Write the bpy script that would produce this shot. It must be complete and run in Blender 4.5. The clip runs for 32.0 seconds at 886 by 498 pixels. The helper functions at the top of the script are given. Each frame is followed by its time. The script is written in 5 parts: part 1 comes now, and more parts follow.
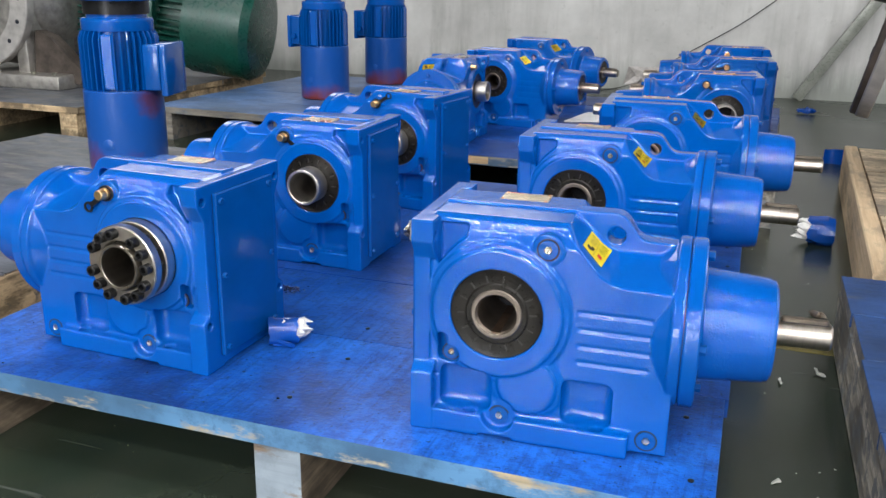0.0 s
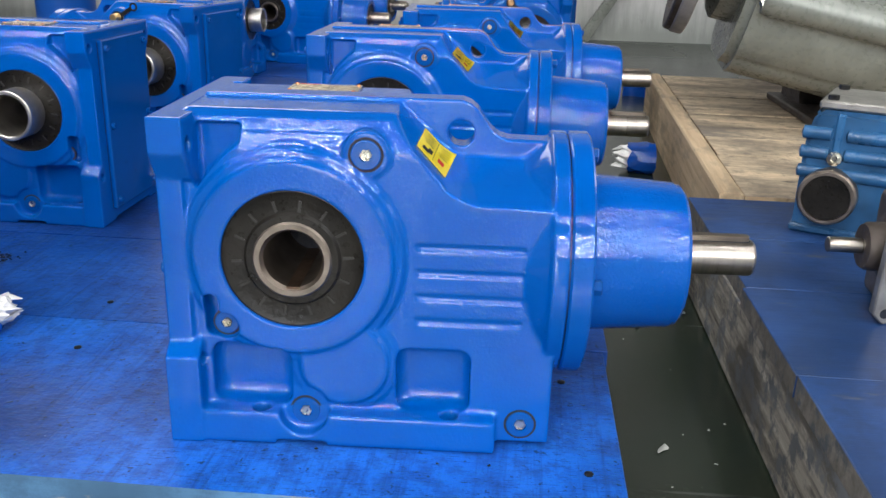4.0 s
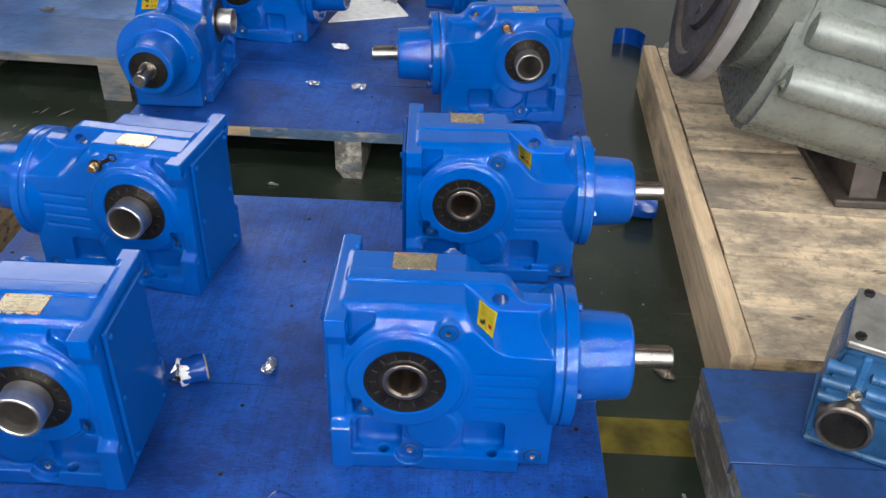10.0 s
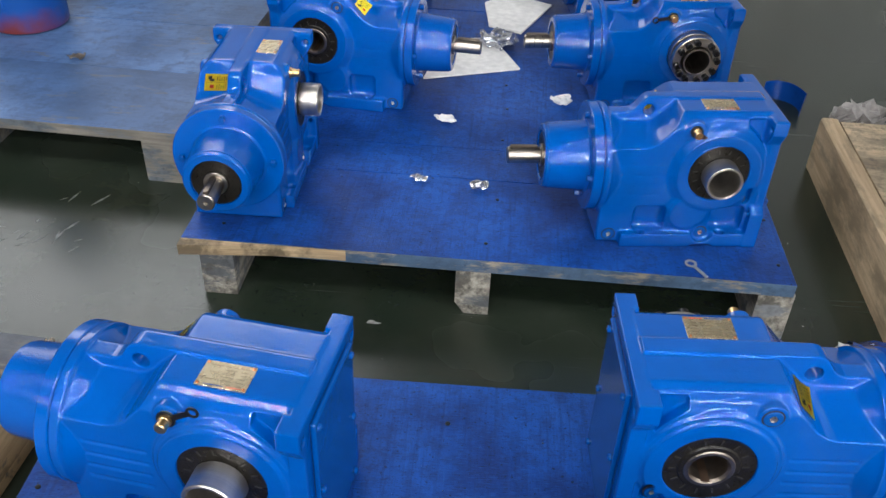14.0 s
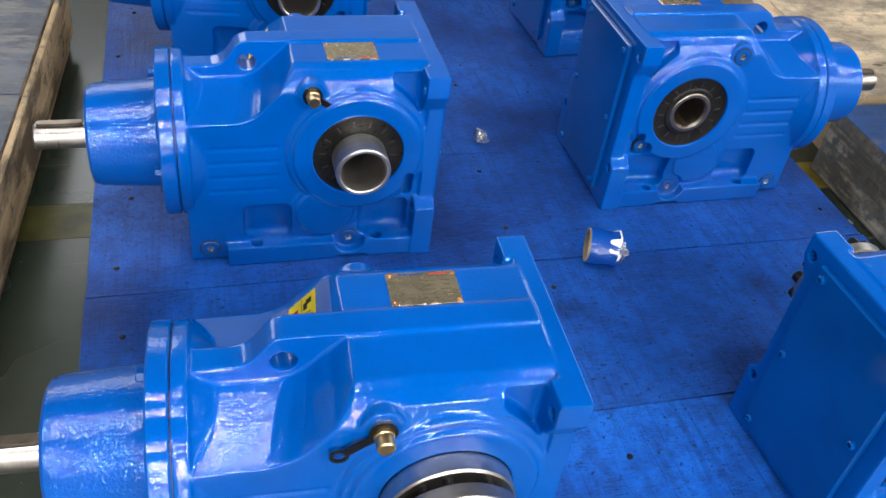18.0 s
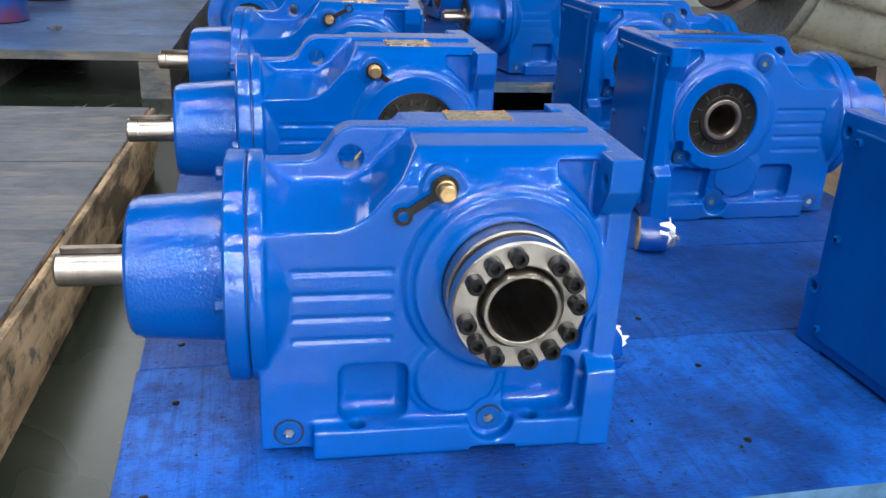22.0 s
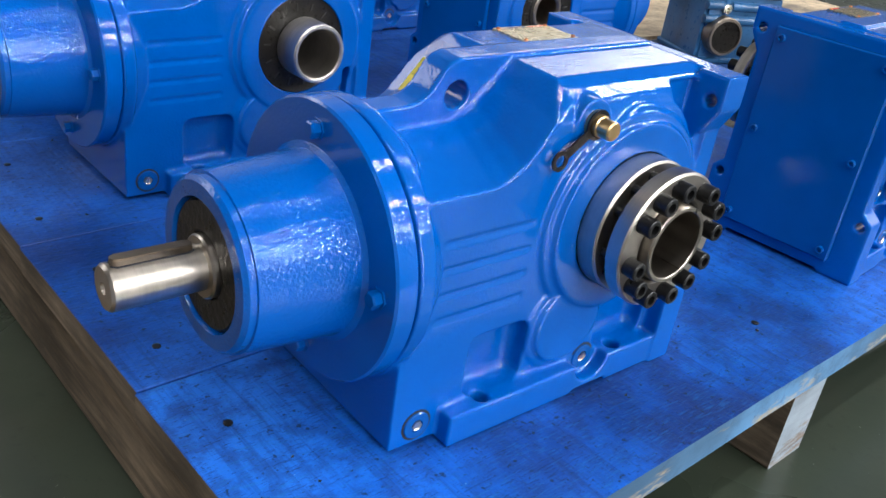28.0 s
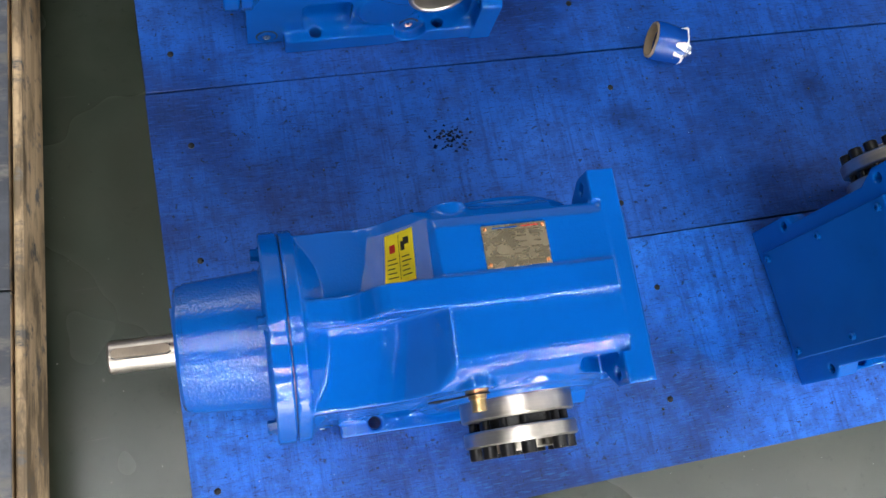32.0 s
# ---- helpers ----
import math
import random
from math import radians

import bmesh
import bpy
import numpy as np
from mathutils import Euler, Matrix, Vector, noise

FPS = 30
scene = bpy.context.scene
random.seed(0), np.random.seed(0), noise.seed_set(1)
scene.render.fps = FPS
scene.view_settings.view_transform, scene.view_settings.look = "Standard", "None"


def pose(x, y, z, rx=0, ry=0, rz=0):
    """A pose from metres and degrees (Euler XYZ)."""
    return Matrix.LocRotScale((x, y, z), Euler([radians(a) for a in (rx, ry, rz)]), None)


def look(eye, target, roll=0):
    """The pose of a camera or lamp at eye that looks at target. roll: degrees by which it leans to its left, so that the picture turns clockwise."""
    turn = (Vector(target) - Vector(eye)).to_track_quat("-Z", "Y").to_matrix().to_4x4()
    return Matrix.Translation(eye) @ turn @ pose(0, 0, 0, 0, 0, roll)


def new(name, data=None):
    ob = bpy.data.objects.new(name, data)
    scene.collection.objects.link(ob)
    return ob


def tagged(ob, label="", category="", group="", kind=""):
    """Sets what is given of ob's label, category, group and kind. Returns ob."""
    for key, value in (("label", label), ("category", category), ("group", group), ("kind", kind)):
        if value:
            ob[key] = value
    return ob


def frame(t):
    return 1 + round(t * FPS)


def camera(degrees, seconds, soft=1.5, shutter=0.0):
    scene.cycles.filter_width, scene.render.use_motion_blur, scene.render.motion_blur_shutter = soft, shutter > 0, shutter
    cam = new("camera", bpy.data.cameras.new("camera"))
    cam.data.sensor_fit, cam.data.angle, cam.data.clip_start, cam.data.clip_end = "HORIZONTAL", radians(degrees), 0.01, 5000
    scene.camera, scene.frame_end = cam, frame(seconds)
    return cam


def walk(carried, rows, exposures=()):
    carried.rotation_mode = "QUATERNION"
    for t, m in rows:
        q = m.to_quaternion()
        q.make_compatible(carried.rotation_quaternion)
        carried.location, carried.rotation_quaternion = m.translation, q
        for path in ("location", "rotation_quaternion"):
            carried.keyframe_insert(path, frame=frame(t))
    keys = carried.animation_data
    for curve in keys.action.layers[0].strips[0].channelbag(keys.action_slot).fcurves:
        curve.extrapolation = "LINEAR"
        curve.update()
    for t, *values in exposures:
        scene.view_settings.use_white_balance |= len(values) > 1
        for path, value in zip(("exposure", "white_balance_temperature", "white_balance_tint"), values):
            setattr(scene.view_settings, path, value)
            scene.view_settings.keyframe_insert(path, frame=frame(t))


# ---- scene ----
cam = camera(53.5, 32.0, soft=1.5, shutter=0.0)
PATH = [
    (0, (0.319, -1.192, 0.64), (-0.305, 0.61, 0.037), 0.9),
    (0.5, (0.318, -1.187, 0.632), (-0.287, 0.621, 0.03), 1.0),
    (1, (0.32, -1.185, 0.628), (-0.277, 0.623, 0.017), 0.9),
    (1.5, (0.319, -1.182, 0.625), (-0.271, 0.627, 0.01), 0.8),
    (2, (0.319, -1.162, 0.611), (-0.215, 0.667, 0.003), -0.1),
    (2.5, (0.292, -1.043, 0.624), (-0.074, 0.829, 0.022), -3.1),
    (3, (0.241, -0.969, 0.534), (0.001, 0.912, -0.102), -0.6),
    (3.5, (0.218, -0.875, 0.465), (0.065, 1.009, -0.19), 1.6),
    (5.5, (0.223, -0.797, 0.478), (0.024, 1.067, -0.22), 1.4),
    (6, (0.22, -0.797, 0.476), (0.036, 1.068, -0.224), 1.6),
    (6.5, (0.221, -0.797, 0.481), (0.037, 1.072, -0.208), 1.8),
    (7, (0.214, -0.784, 0.507), (0.041, 1.055, -0.26), 1.3),
    (7.5, (0.203, -0.75, 0.587), (0.056, 1.007, -0.356), -0.0),
    (8, (0.188, -0.71, 0.73), (0.049, 0.93, -0.406), 0.2),
    (8.5, (0.164, -0.661, 0.831), (0.051, 0.93, -0.375), 0.7),
    (9, (0.134, -0.587, 0.963), (0.056, 1.017, -0.229), 0.7),
    (9.5, (0.098, -0.523, 1.091), (0.051, 1.108, -0.066), 1.5),
    (10, (0.077, -0.454, 1.146), (0.03, 1.203, 0.028), 1.7),
    (10.5, (0.049, -0.315, 1.202), (-0.028, 1.363, 0.117), 1.5),
    (11, (0.0, -0.231, 1.231), (-0.083, 1.469, 0.182), 1.4),
    (11.5, (-0.087, -0.129, 1.242), (-0.128, 1.583, 0.209), 1.4),
    (12, (-0.162, -0.073, 1.253), (-0.194, 1.634, 0.212), 1.6),
    (12.5, (-0.204, -0.007, 1.241), (-0.253, 1.695, 0.191), 1.6),
    (13, (-0.238, 0.169, 1.232), (-0.287, 1.86, 0.166), 1.4),
    (13.5, (-0.253, 0.283, 1.233), (-0.301, 1.953, 0.134), 1.5),
    (14, (-0.275, 0.293, 1.157), (-0.349, 1.902, -0.028), 2.2),
    (14.5, (-0.351, 0.259, 1.101), (-0.478, 1.771, -0.202), 1.7),
    (16.5, (-0.828, -0.23, 1.077), (-0.364, 1.206, -0.235), 11.3),
    (17, (-0.862, -0.363, 1.005), (-0.402, 1.096, -0.284), 9.5),
    (17.5, (-0.867, -0.416, 0.902), (-0.346, 1.033, -0.373), 9.3),
    (18, (-0.791, -0.524, 0.917), (-0.287, 0.918, -0.375), 8.3),
    (18.5, (-0.745, -0.67, 0.911), (-0.427, 0.859, -0.338), 5.7),
    (19, (-0.777, -0.718, 0.806), (-0.51, 0.853, -0.403), 4.1),
    (19.5, (-0.82, -0.758, 0.682), (-0.517, 0.883, -0.421), 2.5),
    (20, (-0.826, -0.804, 0.631), (-0.461, 0.942, -0.274), 2.4),
    (20.5, (-0.827, -0.818, 0.577), (-0.44, 0.961, -0.25), 2.6),
    (21, (-0.832, -0.82, 0.555), (-0.438, 0.977, -0.229), 2.3),
    (21.5, (-0.834, -0.819, 0.545), (-0.422, 0.985, -0.216), 2.7),
    (22, (-0.834, -0.819, 0.543), (-0.415, 0.986, -0.21), 2.8),
    (22.5, (-0.832, -0.821, 0.543), (-0.412, 0.984, -0.208), 2.7),
    (23, (-0.83, -0.805, 0.536), (-0.415, 0.99, -0.244), 2.9),
    (23.5, (-0.852, -0.748, 0.579), (-0.418, 0.983, -0.323), 3.8),
    (24, (-0.893, -0.678, 0.574), (-0.347, 0.964, -0.428), 4.9),
    (24.5, (-0.94, -0.617, 0.523), (-0.311, 1.019, -0.441), 3.1),
    (26.5, (-1.169, -0.478, 0.524), (0.034, 0.799, -0.435), 8.6),
    (27, (-1.232, -0.48, 0.51), (0.027, 0.76, -0.428), 8.9),
    (27.5, (-1.239, -0.483, 0.518), (0.026, 0.765, -0.401), 9.0),
    (28, (-1.237, -0.479, 0.516), (0.016, 0.779, -0.405), 8.5),
    (28.5, (-1.212, -0.447, 0.558), (0.012, 0.777, -0.443), 10.3),
    (29, (-1.145, -0.377, 0.609), (-0.006, 0.714, -0.621), 13.4),
    (29.5, (-1.063, -0.332, 0.617), (-0.033, 0.721, -0.736), 12.6),
    (30, (-1.009, -0.291, 0.719), (-0.15, 0.645, -0.825), 15.8),
    (30.5, (-0.946, -0.246, 0.899), (-0.323, 0.449, -0.87), 23.2),
    (31, (-0.917, -0.235, 0.984), (-0.396, 0.417, -0.834), 23.1),
    (31.5, (-0.916, -0.181, 1.04), (-0.442, 0.388, -0.818), 28.4),
    (32, (-0.877, -0.117, 1.188), (-0.428, 0.343, -0.706), 34.5),
]
EXPOSURE = ((0.0, -0.1, 6550, 10), (3.0, -0.25, 6500, 10), (7.0, -0.33, 6450, 10), (9.0, -0.4, 6450, 10), (10.0, -0.1, 6450, 10), (12.0, 0.05, 6450, 10), (14.0, -0.05, 6450, 10), (17.0, -0.02, 6500, 10),
            (19.0, -0.15, 6300, 10), (23.0, -0.15, 6300, 10), (28.0, -0.05, 6450, 10), (29.0, -0.2, 6450, 10), (30.0, -0.5, 6350, 10), (31.0, -0.35, 6500, 10), (32.0, -0.1, 6600, 10))
walk(cam, [(t, look(eye, target, roll)) for t, eye, target, roll in PATH], EXPOSURE)

# ---- light ----
FLOOR = -0.162
world = bpy.data.worlds.new("hall_air")
world.use_nodes = True
world.node_tree.nodes["Background"].inputs[0].default_value = (0.75, 0.85, 1.0, 1)
world.node_tree.nodes["Background"].inputs[1].default_value = 0.15
scene.world = world
scene.view_settings.exposure = 0.0


def area(name, m, sx, sy, power, colour=(1, 1, 1)):
    lamp = bpy.data.lights.new(name, "AREA")
    lamp.shape, lamp.size, lamp.size_y, lamp.energy, lamp.color = "RECTANGLE", sx, sy, power, colour
    ob = new(name, lamp)
    ob.matrix_world = m
    return ob


# rows of strip lights under the roof of the long hall, the open door at its end, high windows to the north, an added
# fill to the east
for ly, wide, power in ((-1.15, 0.08, 95), (-5.0, 0.16, 210), (-9.2, 0.28, 560), (-13.6, 0.38, 740), (-18.0, 0.48, 820)):
    for lx, share in ((-6.4, 0.4), (-1.9, 1.0), (2.9, 1.0)):
        area("roof_light", pose(lx, ly, 5.40), 3.2, wide, power * share, (0.97, 0.985, 1.0))
area("roof_light", pose(-1.9, 0.1, 5.40), 3.2, 0.10, 70, (0.97, 0.985, 1.0))
for ly, wide, power in ((-2.1, 0.3, 260), (-6.5, 0.3, 400), (-11.0, 0.4, 520)):
    area("roof_light", pose(7.0, ly, 5.40), 3.2, wide, power, (0.97, 0.985, 1.0))
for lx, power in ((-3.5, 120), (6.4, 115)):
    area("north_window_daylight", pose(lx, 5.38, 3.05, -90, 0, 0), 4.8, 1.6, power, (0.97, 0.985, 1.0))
area("door_daylight", pose(-1.0, -21.85, 1.75, 90, 0, 0), 5.0, 3.6, 800, (0.93, 0.965, 1.0))
# unseen light added to brighten faces turned east
area("window_daylight", pose(10.05, -1.2, 3.3, 0, 90, 0), 1.6, 9.0, 120, (0.95, 0.975, 1.0))


# ---- materials ----
def nodes_of(name):
    mat = bpy.data.materials.new(name)
    mat.use_nodes = True
    tree = mat.node_tree
    return mat, tree, tree.nodes["Principled BSDF"]


def add(tree, kind, **sets):
    node = tree.nodes.new(kind)
    for key, value in sets.items():
        if key in node.inputs:
            node.inputs[key].default_value = value
    return node


def coords(tree, scale=(1, 1, 1), per_object=True):
    tc = tree.nodes.new("ShaderNodeTexCoord")
    mp = tree.nodes.new("ShaderNodeMapping")
    mp.inputs["Scale"].default_value = scale
    tree.links.new(tc.outputs["Object"], mp.inputs["Vector"])
    if per_object:
        info = tree.nodes.new("ShaderNodeObjectInfo")
        mul = tree.nodes.new("ShaderNodeVectorMath")
        mul.operation = "SCALE"
        mul.inputs[0].default_value = (7.3, 3.1, 5.7)
        tree.links.new(info.outputs["Random"], mul.inputs["Scale"])
        tree.links.new(mul.outputs[0], mp.inputs["Location"])
    return mp.outputs[0]


def noise_of(tree, vec, scale, detail=4.0, rough=0.55):
    n = add(tree, "ShaderNodeTexNoise", Scale=scale, Detail=detail, Roughness=rough)
    tree.links.new(vec, n.inputs["Vector"])
    return n.outputs[0]


def ramp(tree, fac, stops):
    r = tree.nodes.new("ShaderNodeValToRGB")
    els = r.color_ramp.elements
    while len(els) < len(stops):
        els.new(0.5)
    for el, (pos, col) in zip(els, stops):
        el.position = pos
        el.color = (*col, 1) if len(col) == 3 else col
    tree.links.new(fac, r.inputs[0])
    return r.outputs[0]


def mixed(tree, fac, a, b, mode="MIX"):
    m = tree.nodes.new("ShaderNodeMix")
    m.data_type, m.blend_type = "RGBA", mode
    for slot, v in ((0, fac), (6, a), (7, b)):
        if isinstance(v, (int, float)):
            m.inputs[slot].default_value = v
        elif isinstance(v, tuple):
            m.inputs[slot].default_value = (*v, 1)
        else:
            tree.links.new(v, m.inputs[slot])
    return m.outputs[2]


def bump(tree, bsdf, height, strength, distance):
    b = add(tree, "ShaderNodeBump", Strength=strength, Distance=distance)
    tree.links.new(height, b.inputs["Height"])
    tree.links.new(b.outputs[0], bsdf.inputs["Normal"])


def plain(name, colour, rough, metal=0.0, var=0.25, scale=30.0, bump_d=0.0, bump_scale=200.0, coat=0.0):
    """A surface of one colour with uneven tone and gloss."""
    mat, tree, bsdf = nodes_of(name)
    vec = coords(tree)
    n1, n2 = noise_of(tree, vec, scale), noise_of(tree, vec, scale * 6)
    lo, hi = tuple(c * (1 - var) for c in colour), tuple(min(1, c * (1 + var)) for c in colour)
    tree.links.new(ramp(tree, n1, [(0.3, lo), (0.7, hi)]), bsdf.inputs["Base Color"])
    lo_r, hi_r = (0.92, 1.1) if metal > 0.9 else (0.75, 1.3)
    tree.links.new(ramp(tree, n2, [(0.3, (rough * lo_r,) * 3), (0.75, (min(1, rough * hi_r),) * 3)]), bsdf.inputs["Roughness"])
    bsdf.inputs["Metallic"].default_value = metal
    bsdf.inputs["Coat Weight"].default_value = coat
    if bump_d:
        bump(tree, bsdf, noise_of(tree, vec, bump_scale, 3.0), 1.0, bump_d)
    return mat


def paint(name, colour, rough, peel, peel_scale, dark=0.7, even=0.35, wave=0.8):
    """Sprayed gloss paint over cast iron: orange peel that comes and goes, thin places, faint grime."""
    mat, tree, bsdf = nodes_of(name)
    vec = coords(tree)
    broad, fine = noise_of(tree, vec, 9.0, 3.0), noise_of(tree, vec, 60.0, 4.0)
    tone = ramp(tree, broad, [(0.3, tuple(c * dark for c in colour)), (0.62, colour)])
    tone = mixed(tree, ramp(tree, fine, [(0.62, (0, 0, 0)), (0.8, (0.25,) * 3)]), tone, tuple(c * 0.55 for c in colour))
    tree.links.new(tone, bsdf.inputs["Base Color"])
    tree.links.new(ramp(tree, fine, [(0.3, (rough,) * 3), (0.7, (rough * 1.7,) * 3)]), bsdf.inputs["Roughness"])
    bsdf.inputs["Specular IOR Level"].default_value = 0.5
    h = tree.nodes.new("ShaderNodeMath")
    h.operation = "MULTIPLY_ADD"
    h.inputs[1].default_value = wave
    tree.links.new(noise_of(tree, vec, peel_scale * 0.28, 2.0), h.inputs[0])
    tree.links.new(noise_of(tree, vec, peel_scale, 1.5), h.inputs[2])
    patch = tree.nodes.new("ShaderNodeMath")
    patch.operation = "MULTIPLY"
    tree.links.new(h.outputs[0], patch.inputs[0])
    tree.links.new(ramp(tree, noise_of(tree, vec, 16.0, 2.0), [(0.38, (even,) * 3), (0.62, (1,) * 3)]), patch.inputs[1])
    bump(tree, bsdf, patch.outputs[0], 1.0, peel)
    return mat


BLUE = paint("blue_gloss_paint", (0.0, 0.084, 0.395), 0.022, 0.00034, 310.0, 0.85, 0.5, 0.3)
BLUE_ROUGH = paint("blue_orange_peel_paint", (0.0, 0.084, 0.395), 0.025, 0.00070, 310.0, 0.85, 0.9, 0.12)
BLUE_FLAT = paint("blue_sheet_paint", (0.0, 0.070, 0.315), 0.10, 0.00007, 300.0, 0.85)


def turned(name, colour, rough, axis):
    """Steel off the lathe: faint tool rings, stains of handling and oil."""
    mat, tree, bsdf = nodes_of(name)
    squeeze = {"X": (320, 3, 3), "Y": (3, 320, 3)}[axis]
    marks, vec = noise_of(tree, coords(tree, squeeze), 1.0, 2.0), coords(tree)
    tone = ramp(tree, noise_of(tree, vec, 18.0, 5.0), [(0.3, tuple(c * 0.6 for c in colour)), (0.65, colour)])
    tree.links.new(mixed(tree, ramp(tree, marks, [(0.35, (0.3,) * 3), (0.6, (0, 0, 0))]), tone, tuple(c * 0.55 for c in colour)), bsdf.inputs["Base Color"])
    bsdf.inputs["Metallic"].default_value = 1.0
    tree.links.new(ramp(tree, marks, [(0.3, (rough * 0.9,) * 3), (0.7, (rough * 1.15,) * 3)]), bsdf.inputs["Roughness"])
    return mat


def clear_film(name):
    """Clear film, wrinkled, with a glossy face."""
    mat, tree, bsdf = nodes_of(name)
    clear, mix = tree.nodes.new("ShaderNodeBsdfTransparent"), tree.nodes.new("ShaderNodeMixShader")
    bsdf.inputs["Base Color"].default_value, bsdf.inputs["Roughness"].default_value = (0.75, 0.75, 0.78, 1), 0.12
    bump(tree, bsdf, noise_of(tree, coords(tree), 170.0, 2.0), 1.0, 0.0012)
    mix.inputs[0].default_value = 0.09
    tree.links.new(clear.outputs[0], mix.inputs[1])
    tree.links.new(bsdf.outputs[0], mix.inputs[2])
    tree.links.new(mix.outputs[0], tree.nodes["Material Output"].inputs["Surface"])
    return mat


STEEL = turned("turned_steel", (0.50, 0.45, 0.39), 0.30, "X")
TURNED = turned("faced_steel", (0.66, 0.61, 0.545), 0.32, "Y")
STUB = turned("machined_tube_steel", (0.80, 0.75, 0.68), 0.38, "Y")
DULL_STEEL = plain("dull_steel", (0.27, 0.225, 0.185), 0.42, 1.0, 0.35, 25.0, 0.0001, 250.0)
KEY_STEEL = plain("bronzed_key_steel", (0.25, 0.205, 0.16), 0.38, 1.0, 0.3, 25.0)
RUST_BORE = plain("oiled_bore_steel", (0.20, 0.13, 0.09), 0.4, 0.9, 0.5, 20.0)
BLACK = plain("black_oxide", (0.018, 0.018, 0.019), 0.34, 0.6, 0.3)
RUBBER = plain("black_seal_rubber", (0.012, 0.0105, 0.0085), 0.32, 0.0, 0.45, 25.0, 0.0009, 120.0)
RUBBER.node_tree.nodes["Principled BSDF"].inputs["Specular IOR Level"].default_value = 0.25
TICK = plain("grey_moulded_tick", (0.026, 0.024, 0.021), 0.4, 0.0, 0.3)
# near-black for gaps, holes and insides, whose shade is put into the colour
GAP = plain("shaded_gap", (0.006, 0.008, 0.015), 0.7)
BRASS = plain("brass", (0.72, 0.50, 0.24), 0.30, 1.0, 0.2)
ZINC = plain("zinc_socket", (0.62, 0.6, 0.5), 0.28, 1.0, 0.2)
YELLOW = plain("yellow_sticker", (0.92, 0.76, 0.03), 0.35, 0.0, 0.06)
INK = plain("black_ink", (0.02, 0.02, 0.02), 0.5)
RED = plain("red_ink", (0.6, 0.03, 0.02), 0.5)
TAPE = clear_film("clear_adhesive_tape")
PLATE = plain("nameplate_metal", (0.50, 0.42, 0.285), 0.27, 0.88, 0.15, 14.0)
PLATE_INK = plain("faded_brown_print", (0.36, 0.30, 0.20), 0.3, 0.85, 0.2)
# body blue darkened: the shade in flange and cover joints is put into the colour
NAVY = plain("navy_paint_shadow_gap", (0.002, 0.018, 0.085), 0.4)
COPPER = plain("copper_rivet", (0.7, 0.28, 0.12), 0.35, 1.0)
FOIL = plain("crumpled_foil", (0.55, 0.56, 0.60), 0.24, 0.85, 0.35, 60.0)
PAPER = plain("white_paper", (0.80, 0.78, 0.75), 0.6, 0.0, 0.12, 40.0)
FLAKE = plain("dusty_paper_flake", (0.38, 0.38, 0.35), 0.7, 0.0, 0.3, 50.0)
CARD = plain("cardboard", (0.34, 0.26, 0.16), 0.8, 0.0, 0.25)
GREY_IRON = plain("grey_painted_iron", (0.22, 0.23, 0.20), 0.30, 0.15, 0.2, 12.0, 0.0008, 60.0)
DARK_IRON = plain("dark_rusty_iron", (0.075, 0.06, 0.05), 0.55, 0.4, 0.45, 14.0, 0.0015, 50.0)
GREEN = plain("dark_green_paint", (0.004, 0.05, 0.035), 0.3, 0.0, 0.25, 8.0, 0.0006, 90.0)
TEAL = paint("worn_blue_paint", (0.026, 0.115, 0.265), 0.24, 0.0006, 160.0, 0.4)
PALE_RING = plain("pale_machined_ring", (0.42, 0.40, 0.38), 0.42, 0.4, 0.2, 20.0)
ALU = plain("cast_aluminium", (0.40, 0.38, 0.35), 0.42, 0.8, 0.25, 25.0, 0.0008, 90.0)


